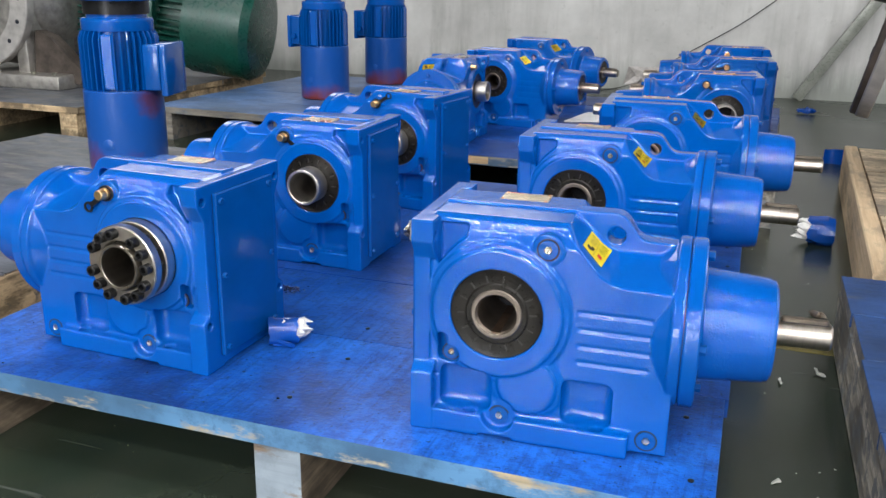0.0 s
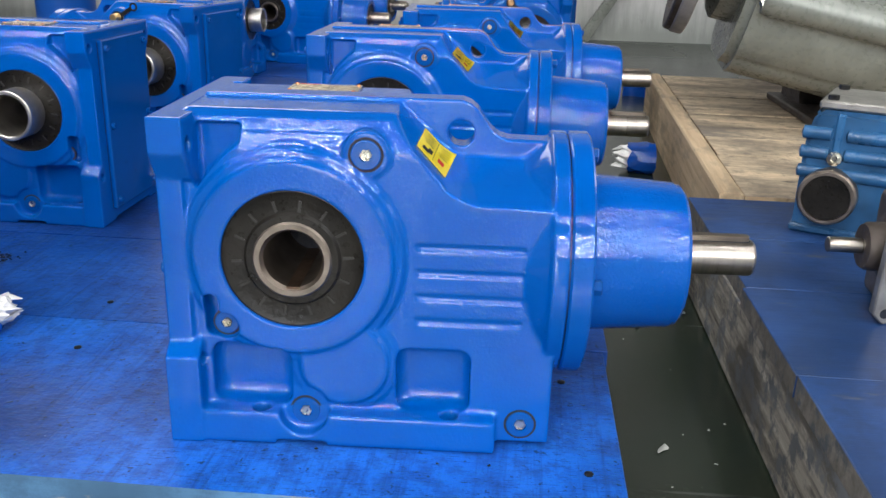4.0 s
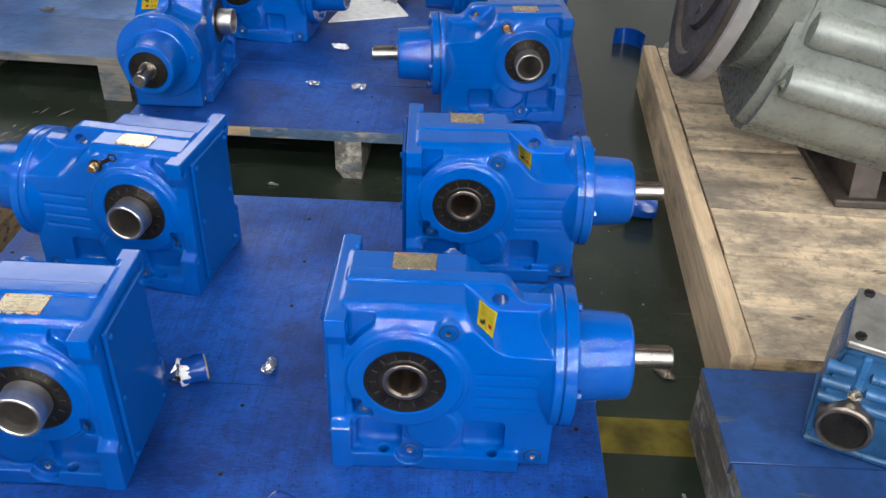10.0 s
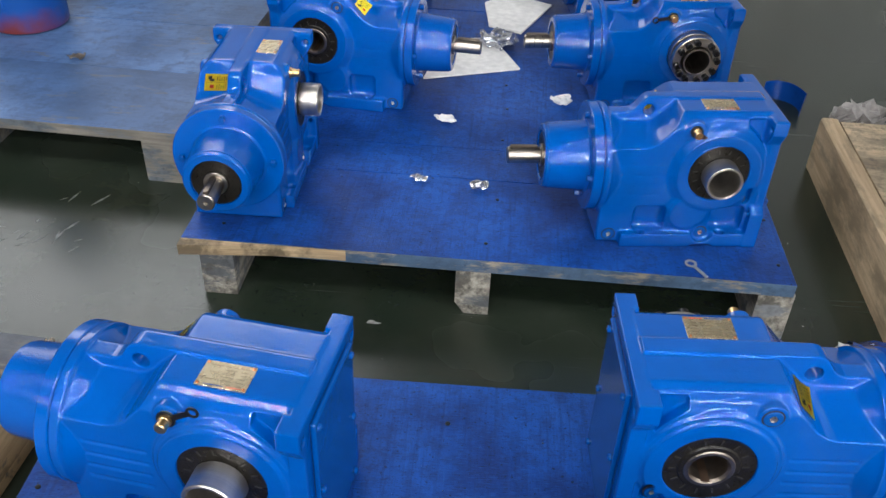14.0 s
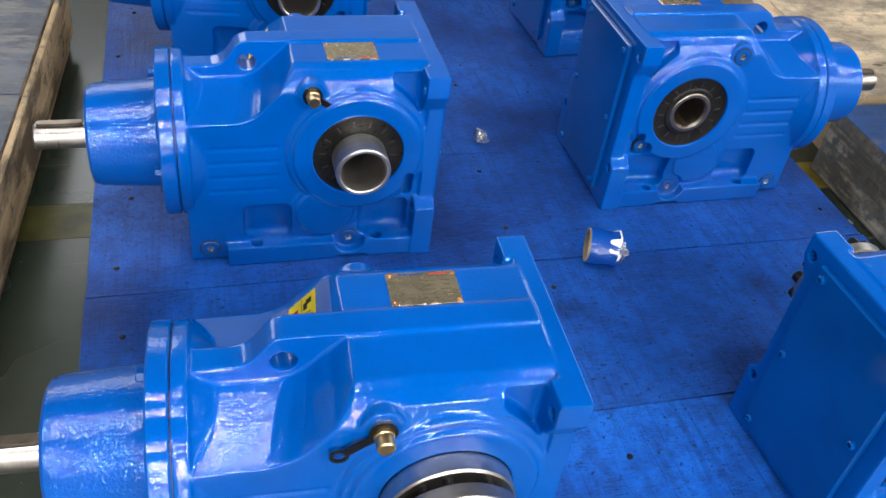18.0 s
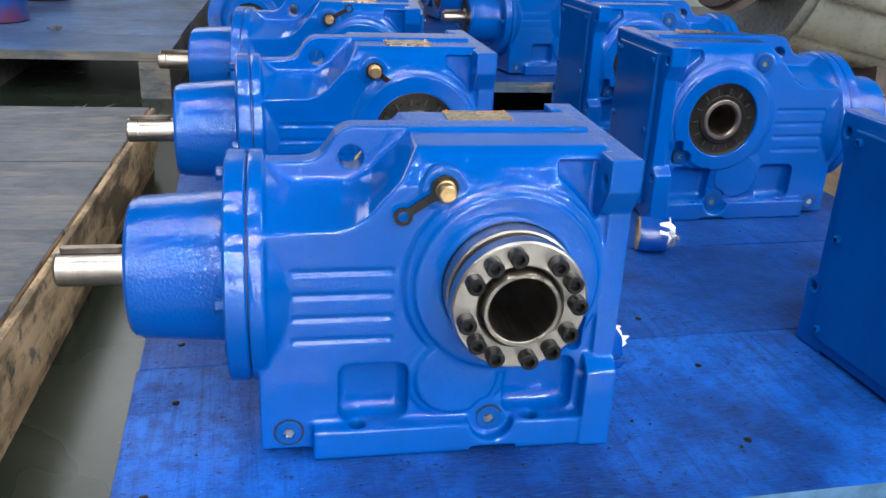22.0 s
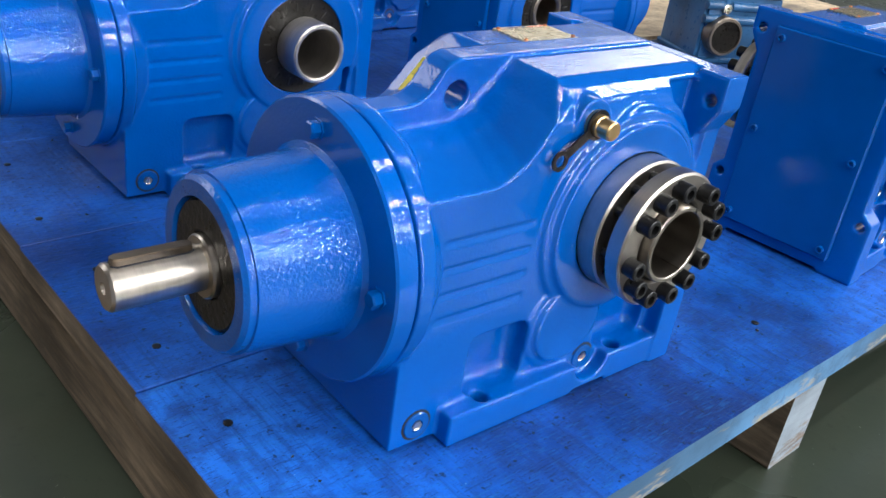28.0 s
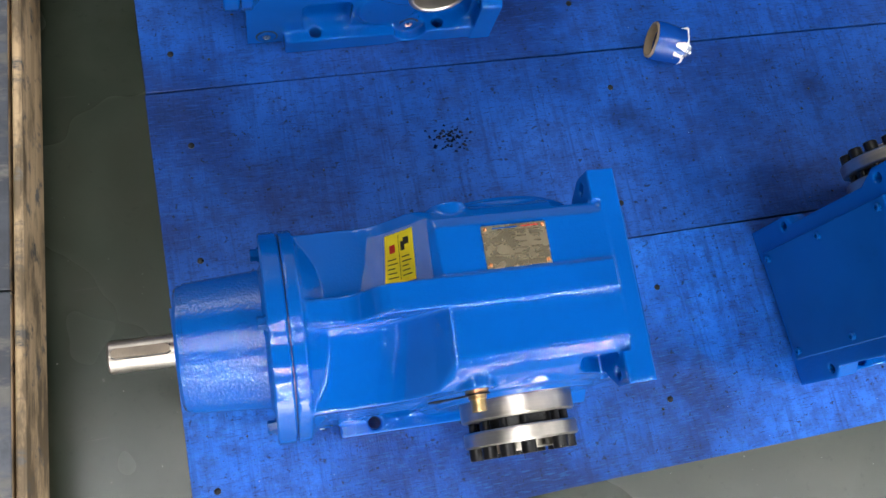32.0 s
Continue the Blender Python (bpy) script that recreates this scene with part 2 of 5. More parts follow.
def wood(name, base, dark, painted=None, cover=0.0, scale=1.0, rough=0.6, cross=False, stain=(0.36, 0.6)):
    """Boards with grain along x; a worn paint film may lie over them."""
    mat, tree, bsdf = nodes_of(name)
    along = (60 * scale, 3.0 * scale, 60 * scale) if cross else (3.0 * scale, 60 * scale, 60 * scale)
    grain_vec, vec = coords(tree, along), coords(tree)
    grain, blot, spot = noise_of(tree, grain_vec, 1.0, 6.0, 0.65), noise_of(tree, coords(tree, (16, 5.0, 16)) if cross else vec, 1.0 if cross else 5.0, 6.0, 0.68), noise_of(tree, vec, 60.0, 3.0)
    tone = ramp(tree, grain, [(0.3, dark), (0.62, base)])
    tone = mixed(tree, ramp(tree, blot, [(stain[0], (0.85,) * 3), (stain[1], (0, 0, 0))]), tone, tuple(c * (0.45 if stain[0] < 0.4 else 0.16) for c in base), "MIX")
    if painted:
        film = ramp(tree, noise_of(tree, vec, 3.0, 4.0), [(0.3, tuple(c * 0.32 for c in painted)), (0.52, tuple(c * 0.8 for c in painted)), (0.72, tuple(min(1, c * 1.25) for c in painted))])
        film = mixed(tree, ramp(tree, grain, [(0.28, (0.3,) * 3), (0.5, (0, 0, 0))]), film, tuple(c * 0.3 for c in painted))
        film = mixed(tree, ramp(tree, spot, [(0.66, (0, 0, 0)), (0.78, (0.7,) * 3)]), film, tuple(c * 0.2 for c in painted))
        film = mixed(tree, ramp(tree, noise_of(tree, vec, 22.0, 6.0, 0.75), [(0.36, (0.75,) * 3), (0.54, (0, 0, 0))]), film, tuple(c * 0.4 for c in painted))
        wear = noise_of(tree, coords(tree, (1, 3.5, 3.5)), 7.0, 7.0, 0.7)
        tone = mixed(tree, ramp(tree, wear, [(cover, (1,) * 3), (cover + 0.1, (0,) * 3)]), film, tone)
    tree.links.new(tone, bsdf.inputs["Base Color"])
    tree.links.new(ramp(tree, blot, [(0.3, (rough * 0.75,) * 3), (0.7, (rough * 1.2,) * 3)]), bsdf.inputs["Roughness"])
    bump(tree, bsdf, grain, 0.7, 0.0015)
    return mat


def deck_material(name="overspray_blue_boards", gain=1.0):
    """Boards under years of blue overspray: streaky grain, navy and violet clouds, bare brown rubs, black specks."""
    mat, tree, bsdf = nodes_of(name)
    world_vec, vec = coords(tree, per_object=False), coords(tree)
    grain = noise_of(tree, coords(tree, (110, 4.5, 110)), 1.0, 5.0, 0.7)
    cloud, cloud2 = noise_of(tree, world_vec, 2.6, 5.0, 0.6), noise_of(tree, world_vec, 6.5, 6.0, 0.65)
    tone = ramp(tree, cloud, [(0.30, (0.003, 0.012, 0.065)), (0.41, (0.004, 0.036, 0.190)), (0.53, (0.008, 0.068 * gain, 0.320 * gain)), (0.70, (0.020, 0.098 * gain, 0.400 * gain))])
    tone = mixed(tree, ramp(tree, cloud2, [(0.56, (0, 0, 0)), (0.70, (0.55,) * 3)]), tone, (0.010, 0.026, 0.13))
    tone = mixed(tree, ramp(tree, noise_of(tree, world_vec, 4.1, 7.0, 0.7), [(0.62, (0, 0, 0)), (0.72, (0.5,) * 3)]), tone, (0.024, 0.038, 0.09))
    tone = mixed(tree, ramp(tree, grain, [(0.32, (0.55,) * 3), (0.50, (0, 0, 0))]), tone, (0.005, 0.020, 0.11))
    tone = mixed(tree, ramp(tree, grain, [(0.66, (0, 0, 0)), (0.80, (0.5,) * 3)]), tone, (0.025, 0.14, 0.45))
    # four ragged darker patches at fixed places between the gearboxes
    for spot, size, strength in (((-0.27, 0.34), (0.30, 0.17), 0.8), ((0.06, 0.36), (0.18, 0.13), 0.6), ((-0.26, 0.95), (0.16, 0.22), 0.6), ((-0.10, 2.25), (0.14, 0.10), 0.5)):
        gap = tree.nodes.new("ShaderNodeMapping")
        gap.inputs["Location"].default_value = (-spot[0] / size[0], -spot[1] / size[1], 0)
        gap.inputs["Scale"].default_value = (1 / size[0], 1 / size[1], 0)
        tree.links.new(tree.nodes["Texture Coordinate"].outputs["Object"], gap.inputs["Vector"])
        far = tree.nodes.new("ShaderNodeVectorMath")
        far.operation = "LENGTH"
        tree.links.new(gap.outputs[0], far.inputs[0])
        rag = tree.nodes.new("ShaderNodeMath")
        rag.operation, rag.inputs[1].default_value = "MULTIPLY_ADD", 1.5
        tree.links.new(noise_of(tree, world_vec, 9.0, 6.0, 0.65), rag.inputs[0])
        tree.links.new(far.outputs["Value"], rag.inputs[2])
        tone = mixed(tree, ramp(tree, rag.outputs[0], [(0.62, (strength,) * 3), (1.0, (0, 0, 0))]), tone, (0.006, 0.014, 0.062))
    mottle = noise_of(tree, vec, 42.0, 5.0, 0.7)
    tone = mixed(tree, ramp(tree, mottle, [(0.40, (0.5,) * 3), (0.55, (0, 0, 0))]), tone, (0.010, 0.028, 0.13))
    fibre = noise_of(tree, coords(tree, (55, 520, 60)), 1.0, 2.0, 0.5)
    tone = mixed(tree, ramp(tree, fibre, [(0.54, (0, 0, 0)), (0.72, (0.4,) * 3)]), tone, (0.014, 0.085 * gain, 0.36))
    tone = mixed(tree, ramp(tree, fibre, [(0.30, (0.5,) * 3), (0.38, (0, 0, 0))]), tone, (0.003, 0.010, 0.046))
    pores = noise_of(tree, coords(tree, (170, 620, 100)), 1.0, 1.0, 0.5)
    tone = mixed(tree, ramp(tree, pores, [(0.30, (0.45,) * 3), (0.36, (0, 0, 0))]), tone, (0.003, 0.008, 0.036))
    specks = noise_of(tree, vec, 130.0, 2.0)
    tone = mixed(tree, ramp(tree, specks, [(0.65, (0, 0, 0)), (0.72, (0.8,) * 3)]), tone, (0.006, 0.010, 0.03))
    pale = noise_of(tree, vec, 210.0, 1.0)
    tone = mixed(tree, ramp(tree, pale, [(0.80, (0, 0, 0)), (0.84, (0.7,) * 3)]), tone, (0.30, 0.38, 0.55))
    tree.links.new(tone, bsdf.inputs["Base Color"])
    tree.links.new(ramp(tree, cloud2, [(0.3, (0.30,) * 3), (0.7, (0.55,) * 3)]), bsdf.inputs["Roughness"])
    bsdf.inputs["Specular IOR Level"].default_value = 0.26
    h = tree.nodes.new("ShaderNodeMath")
    h.operation = "ADD"
    tree.links.new(grain, h.inputs[0])
    tree.links.new(specks, h.inputs[1])
    bump(tree, bsdf, h.outputs[0], 0.8, 0.0012)
    return mat


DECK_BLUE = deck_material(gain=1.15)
DECK_PALE = deck_material("pale_overspray_blue_boards", 1.62)
EDGE_WORN = wood("worn_grey_blue_edges", (0.50, 0.43, 0.33), (0.20, 0.16, 0.11), (0.085, 0.15, 0.25), 0.37, 1.0, 0.7)
FILM = plain("dull_plastic_film", (0.42, 0.39, 0.37), 0.35, 0.0, 0.25, 40.0)
EDGE_BLUE = wood("pale_blue_board_edges", (0.50, 0.42, 0.28), (0.22, 0.17, 0.10), (0.09, 0.23, 0.42), 0.36, 1.0, 0.7)
DECK_GREY = wood("grey_blue_boards", (0.20, 0.19, 0.175), (0.12, 0.115, 0.11), (0.105, 0.116, 0.143), 0.40, 1.0, 0.5)
# worn blue, lightened: sheen from the north is partly put into the colour
DECK_HAZE = wood("hazy_sheen_blue_boards", (0.20, 0.205, 0.21), (0.10, 0.10, 0.115), (0.085, 0.17, 0.36), 0.31, 1.0, 0.42)


def raw_boards():
    """Bare pine boards gone grey: dirty clouds drawn out along the grain, knots and oil spots, pale rubs."""
    mat, tree, bsdf = nodes_of("raw_weathered_pine")
    vec, drawn = coords(tree), coords(tree, (2.2, 7.0, 7.0))
    grain = noise_of(tree, coords(tree, (5, 150, 150)), 1.0, 5.0, 0.7)
    tone = ramp(tree, noise_of(tree, drawn, 1.0, 7.0, 0.68), [(0.34, (0.19, 0.145, 0.105)), (0.48, (0.48, 0.375, 0.255)), (0.62, (0.76, 0.59, 0.39))])
    tone = mixed(tree, ramp(tree, grain, [(0.32, (0.3,) * 3), (0.55, (0, 0, 0))]), tone, (0.22, 0.175, 0.125))
    tone = mixed(tree, ramp(tree, noise_of(tree, vec, 30.0, 6.0, 0.75), [(0.36, (0.65,) * 3), (0.5, (0, 0, 0))]), tone, (0.16, 0.135, 0.11))
    tone = mixed(tree, ramp(tree, noise_of(tree, coords(tree, (9, 20, 20)), 1.0, 3.0, 0.6), [(0.66, (0, 0, 0)), (0.72, (0.85,) * 3)]), tone, (0.055, 0.045, 0.04))
    tone = mixed(tree, ramp(tree, noise_of(tree, coords(tree, (2.4, 4.2, 4.2)), 1.0, 7.0, 0.72), [(0.38, (0.8,) * 3), (0.50, (0, 0, 0))]), tone, (0.15, 0.127, 0.104))
    tree.links.new(tone, bsdf.inputs["Base Color"])
    bsdf.inputs["Roughness"].default_value = 0.78
    bump(tree, bsdf, grain, 0.6, 0.0014)
    return mat


RAW = raw_boards()
DECK_DUSTY = wood("dusty_blue_boards", (0.15, 0.15, 0.15), (0.05, 0.05, 0.06), (0.023, 0.078, 0.252), 0.29, 1.0, 0.40)
RAW_EDGE = wood("raw_orange_pine", (0.60, 0.45, 0.27), (0.28, 0.18, 0.10), None, 0.0, 1.2, 0.75, False, (0.455, 0.55))
RAW_BEAM = wood("raw_pine_beam", (0.66, 0.50, 0.32), (0.46, 0.32, 0.19), None, 0.0, 1.2, 0.75, True, (0.37, 0.52))
ROUGH_BEAM = wood("rough_bark_edged_beam", (0.64, 0.46, 0.27), (0.40, 0.27, 0.15), (0.20, 0.185, 0.17), 0.54, 1.0, 0.8, True, (0.41, 0.52))
SPLASHED = wood("white_splashed_bearer", (0.20, 0.145, 0.10), (0.08, 0.06, 0.05), (0.42, 0.50, 0.58), 0.37, 1.0, 0.7)
ROUGH_SIDE = wood("rough_brown_side", (0.27, 0.205, 0.14), (0.06, 0.045, 0.03), None, 0.0, 1.0, 0.85, True, (0.40, 0.62))
OLD_BEAM = wood("weathered_long_beam", (0.46, 0.42, 0.35), (0.07, 0.06, 0.05), (0.20, 0.21, 0.22), 0.48, 1.0, 0.8, True, (0.43, 0.53))
OLD = wood("weathered_beam", (0.26, 0.235, 0.20), (0.09, 0.08, 0.065), (0.13, 0.15, 0.17), 0.5, 1.0, 0.8)


def floor_material():
    """Green floor paint: trodden grey in soft clouds, rubber marks, pale scuffs, an oily shine in places."""
    mat, tree, bsdf = nodes_of("worn_green_floor_paint")
    vec = coords(tree, per_object=False)
    a, b, c = noise_of(tree, vec, 1.1, 4.0, 0.5), noise_of(tree, vec, 6.0, 5.0, 0.55), noise_of(tree, vec, 70.0, 4.0, 0.65)
    tone = ramp(tree, a, [(0.28, (0.013, 0.019, 0.012)), (0.5, (0.022, 0.032, 0.020)), (0.74, (0.055, 0.064, 0.046))])
    tone = mixed(tree, ramp(tree, b, [(0.20, (0.5,) * 3), (0.70, (0, 0, 0))]), tone, (0.014, 0.020, 0.017))
    tone = mixed(tree, ramp(tree, b, [(0.50, (0, 0, 0)), (0.85, (0.4,) * 3)]), tone, (0.06, 0.068, 0.06))
    tone = mixed(tree, ramp(tree, noise_of(tree, vec, 3.1, 6.0, 0.65), [(0.48, (0, 0, 0)), (0.78, (0.6,) * 3)]), tone, (0.030, 0.027, 0.016))
    for turn, scale in ((25, 3.0), (-50, 2.4), (80, 3.6)):
        lines = coords(tree, (0.9, 26.0, 1), per_object=False)
        lines.node.inputs["Rotation"].default_value = (0, 0, radians(turn))
        tone = mixed(tree, ramp(tree, noise_of(tree, lines, scale, 3.0, 0.5), [(0.72, (0, 0, 0)), (0.77, (0.35,) * 3)]), tone, (0.16, 0.17, 0.16))
    tone = mixed(tree, ramp(tree, c, [(0.60, (0, 0, 0)), (0.75, (0.5,) * 3)]), tone, (0.012, 0.015, 0.013))
    tone = mixed(tree, ramp(tree, noise_of(tree, vec, 140.0, 1.0), [(0.79, (0, 0, 0)), (0.83, (0.7,) * 3)]), tone, (0.22, 0.23, 0.21))
    tree.links.new(tone, bsdf.inputs["Base Color"])
    tree.links.new(ramp(tree, a, [(0.25, (0.17,) * 3), (0.75, (0.33,) * 3)]), bsdf.inputs["Roughness"])
    bsdf.inputs["Specular IOR Level"].default_value = 0.5
    bump(tree, bsdf, c, 0.25, 0.0006)
    return mat


def plaster_material():
    """Grey plaster with trowel clouds, vertical dribbles, scuffs and a greenish splashed foot."""
    mat, tree, bsdf = nodes_of("scuffed_grey_plaster")
    vec = coords(tree, per_object=False)
    a, b = noise_of(tree, vec, 1.6, 7.0, 0.62), noise_of(tree, vec, 16.0, 5.0, 0.7)
    drip = noise_of(tree, coords(tree, (7, 7, 0.7), per_object=False), 1.0, 5.0, 0.65)
    tone = ramp(tree, a, [(0.3, (0.38, 0.375, 0.36)), (0.68, (0.63, 0.62, 0.60))])
    tone = mixed(tree, ramp(tree, drip, [(0.34, (0.35,) * 3), (0.52, (0, 0, 0))]), tone, (0.27, 0.26, 0.245))
    tone = mixed(tree, ramp(tree, b, [(0.60, (0, 0, 0)), (0.8, (0.5,) * 3)]), tone, (0.24, 0.23, 0.22))
    sep, mix = tree.nodes.new("ShaderNodeSeparateXYZ"), tree.nodes.new("ShaderNodeMath")
    tree.links.new(tree.nodes["Texture Coordinate"].outputs["Object"], sep.inputs[0])
    mix.operation, mix.inputs[1].default_value = "MULTIPLY_ADD", 0.5
    tree.links.new(drip, mix.inputs[0])
    tree.links.new(sep.outputs["Z"], mix.inputs[2])
    tone = mixed(tree, ramp(tree, mix.outputs[0], [(0.10, (0.7,) * 3), (0.32, (0, 0, 0))]), tone, (0.20, 0.22, 0.19))
    tree.links.new(tone, bsdf.inputs["Base Color"])
    bsdf.inputs["Roughness"].default_value = 0.75
    bump(tree, bsdf, b, 0.4, 0.003)
    return mat


FLOOR_PAINT, PLASTER = floor_material(), plaster_material()
LINE = plain("worn_yellow_line", (0.135, 0.105, 0.012), 0.4, 0.0, 0.65, 14.0)
LINE_WORN = plain("trodden_yellow_line", (0.058, 0.055, 0.014), 0.4, 0.0, 0.5, 14.0)
# for unseen walls and ceiling added to close the hall, dull to limit bounce
DULL_WALL = plain("dull_grey_wall", (0.22, 0.225, 0.23), 0.8, 0.0, 0.3, 3.0)
CEIL = plain("grey_sheet_ceiling", (0.10, 0.10, 0.10), 0.6)


# ---- mesh helpers ----
def put(axis, u, v, w):
    """A point from its place along an axis (w) and across it (u, v)."""
    return {"x": (w, u, v), "y": (u, w, v), "z": (u, v, w)}[axis]


def box(bm, x0, x1, y0, y1, z0, z1, bev=0.0, seg=1):
    r = bmesh.ops.create_cube(bm, size=1, matrix=Matrix.Translation(((x0 + x1) / 2, (y0 + y1) / 2, (z0 + z1) / 2)) @ Matrix.Diagonal((x1 - x0, y1 - y0, z1 - z0, 1)))
    if bev:
        es = {e for v in r["verts"] for e in v.link_edges}
        bmesh.ops.bevel(bm, geom=list(es), offset=bev, segments=seg, affect="EDGES", profile=0.5)
    return bm


def hull(bm, points):
    vs = [bm.verts.new(p) for p in points]
    r = bmesh.ops.convex_hull(bm, input=vs)
    bmesh.ops.delete(bm, geom=list({*r["geom_interior"], *r["geom_unused"]}), context="VERTS")
    return bm


def prism(bm, pts, axis, a, b):
    lo, hi = [bm.verts.new(put(axis, u, v, a)) for u, v in pts], [bm.verts.new(put(axis, u, v, b)) for u, v in pts]
    bm.faces.new(lo), bm.faces.new(hi)
    for i in range(len(pts)):
        j = (i + 1) % len(pts)
        bm.faces.new((lo[i], lo[j], hi[j], hi[i]))
    return bm


def lathe(bm, axis, c, profile, n=40, closed=False):
    """Turned shape: profile rows are (radius, along); closed joins the last row to the first."""
    rings = []
    for r, w in profile:
        if r < 1e-6:
            rings.append([bm.verts.new(put(axis, c[0], c[1], w))])
        else:
            rings.append([bm.verts.new(put(axis, c[0] + r * math.cos(math.tau * i / n), c[1] + r * math.sin(math.tau * i / n), w)) for i in range(n)])
    pairs = list(zip(rings, rings[1:])) + ([(rings[-1], rings[0])] if closed else [])
    for p, q in pairs:
        for i in range(n):
            j = (i + 1) % n
            if len(p) == 1 and len(q) == 1:
                continue
            if len(p) == 1:
                bm.faces.new((p[0], q[j], q[i]))
            elif len(q) == 1:
                bm.faces.new((p[i], p[j], q[0]))
            else:
                bm.faces.new((p[i], p[j], q[j], q[i]))
    return bm


def rod(bm, axis, c, r, a, b, n=40, bev=0.0):
    s = 1 if b > a else -1
    return lathe(bm, axis, c, [(0, a), (r - bev, a), (r, a + s * bev), (r, b - s * bev), (r - bev, b), (0, b)] if bev else [(0, a), (r, a), (r, b), (0, b)], n)


def ring(bm, axis, c, r0, r1, a, b, n=40, bev=0.0):
    s = 1 if b > a else -1
    return lathe(bm, axis, c, [(r0, a), (r1 - bev, a), (r1, a + s * bev), (r1, b - s * bev), (r1 - bev, b), (r0 + bev, b), (r0, b - s * bev)], n, True)


def mesh(name, bm, material, smooth=30):
    bmesh.ops.recalc_face_normals(bm, faces=bm.faces)
    me = bpy.data.meshes.new(name)
    bm.to_mesh(me)
    bm.free()
    me.materials.append(material)
    if smooth:
        me.polygons.foreach_set("use_smooth", [True] * len(me.polygons))
        me.set_sharp_from_angle(angle=radians(smooth))
    return me


def hang(name, me, parent, m=None, label=""):
    ob = new(name, me)
    ob.parent = parent
    if m is not None:
        ob.matrix_basis = m
    return tagged(ob, label) if label else ob


def part(name, bm, material, parent, label="", smooth=30):
    return hang(name, mesh(name, bm, material, smooth), parent, None, label)


def thing(name, m, label, category, group="", kind=""):
    ob = new(name)
    ob.empty_display_size = 0.05
    ob.matrix_world = m
    return tagged(ob, label, category, group, kind)


MESHES = {}


def kept(key, build):
    if key not in MESHES:
        MESHES[key] = build()
    return MESHES[key]


# ---- the hall ----
def structure(name, bm, material, label=""):
    ob = new(name, mesh(name, bm, material, 0))
    return tagged(ob, label, kind="structure")


X0, X1, Y0, Y1, TOP = -13.0, 10.0, -22.0, 5.35, 5.5
structure("floor", box(bmesh.new(), X0 - 0.3, X1 + 0.3, Y0 - 0.3, Y1 + 0.3, FLOOR - 0.1, FLOOR), FLOOR_PAINT, "worn dark green painted concrete floor with scuffs")
bm = bmesh.new()
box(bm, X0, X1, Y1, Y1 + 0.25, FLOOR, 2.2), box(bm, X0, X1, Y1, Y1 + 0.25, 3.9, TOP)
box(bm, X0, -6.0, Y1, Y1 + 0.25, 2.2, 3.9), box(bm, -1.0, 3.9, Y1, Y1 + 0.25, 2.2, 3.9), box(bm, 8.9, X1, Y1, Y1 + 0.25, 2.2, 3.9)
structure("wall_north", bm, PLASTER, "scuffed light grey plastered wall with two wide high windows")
# the opening in this unseen wall is added for the east fill
bm = bmesh.new()
box(bm, X1, X1 + 0.25, Y0, Y1 + 0.25, FLOOR, 2.5), box(bm, X1, X1 + 0.25, Y0, Y1 + 0.25, 4.1, TOP)
box(bm, X1, X1 + 0.25, Y0, -5.7, 2.5, 4.1), box(bm, X1, X1 + 0.25, 3.3, Y1 + 0.25, 2.5, 4.1)
structure("wall_east", bm, DULL_WALL, "plain grey plastered wall with an added opening for the east fill light")
structure("wall_west", box(bmesh.new(), X0 - 0.25, X0, Y0, Y1 + 0.25, FLOOR, TOP), DULL_WALL, "plain dull grey plastered wall")
bm = bmesh.new()
box(bm, X0, -3.6, Y0 - 0.25, Y0, FLOOR, TOP), box(bm, 1.6, X1, Y0 - 0.25, Y0, FLOOR, TOP), box(bm, -3.6, 1.6, Y0 - 0.25, Y0, 3.7, TOP)
structure("wall_south", bm, DULL_WALL, "plain grey plastered wall with a wide open doorway")
structure("ceiling", box(bmesh.new(), X0 - 0.25, X1 + 0.25, Y0 - 0.25, Y1 + 0.25, TOP, TOP + 0.1), CEIL, "pale sheet metal ceiling")


# ---- gearbox ----
AX, IN = 0.187, 0.170  # heights of the output and the input axis
HALF = 0.099  # half width at the side walls
KEY = [(x, y * 0.0055) for x, y in [(0.383, -1), (0.435, -1), (0.4385, -0.7), (0.440, 0), (0.4385, 0.7), (0.435, 1), (0.383, 1), (0.379, 0.7), (0.378, 0), (0.379, -0.7)]]  # outline of the shaft key


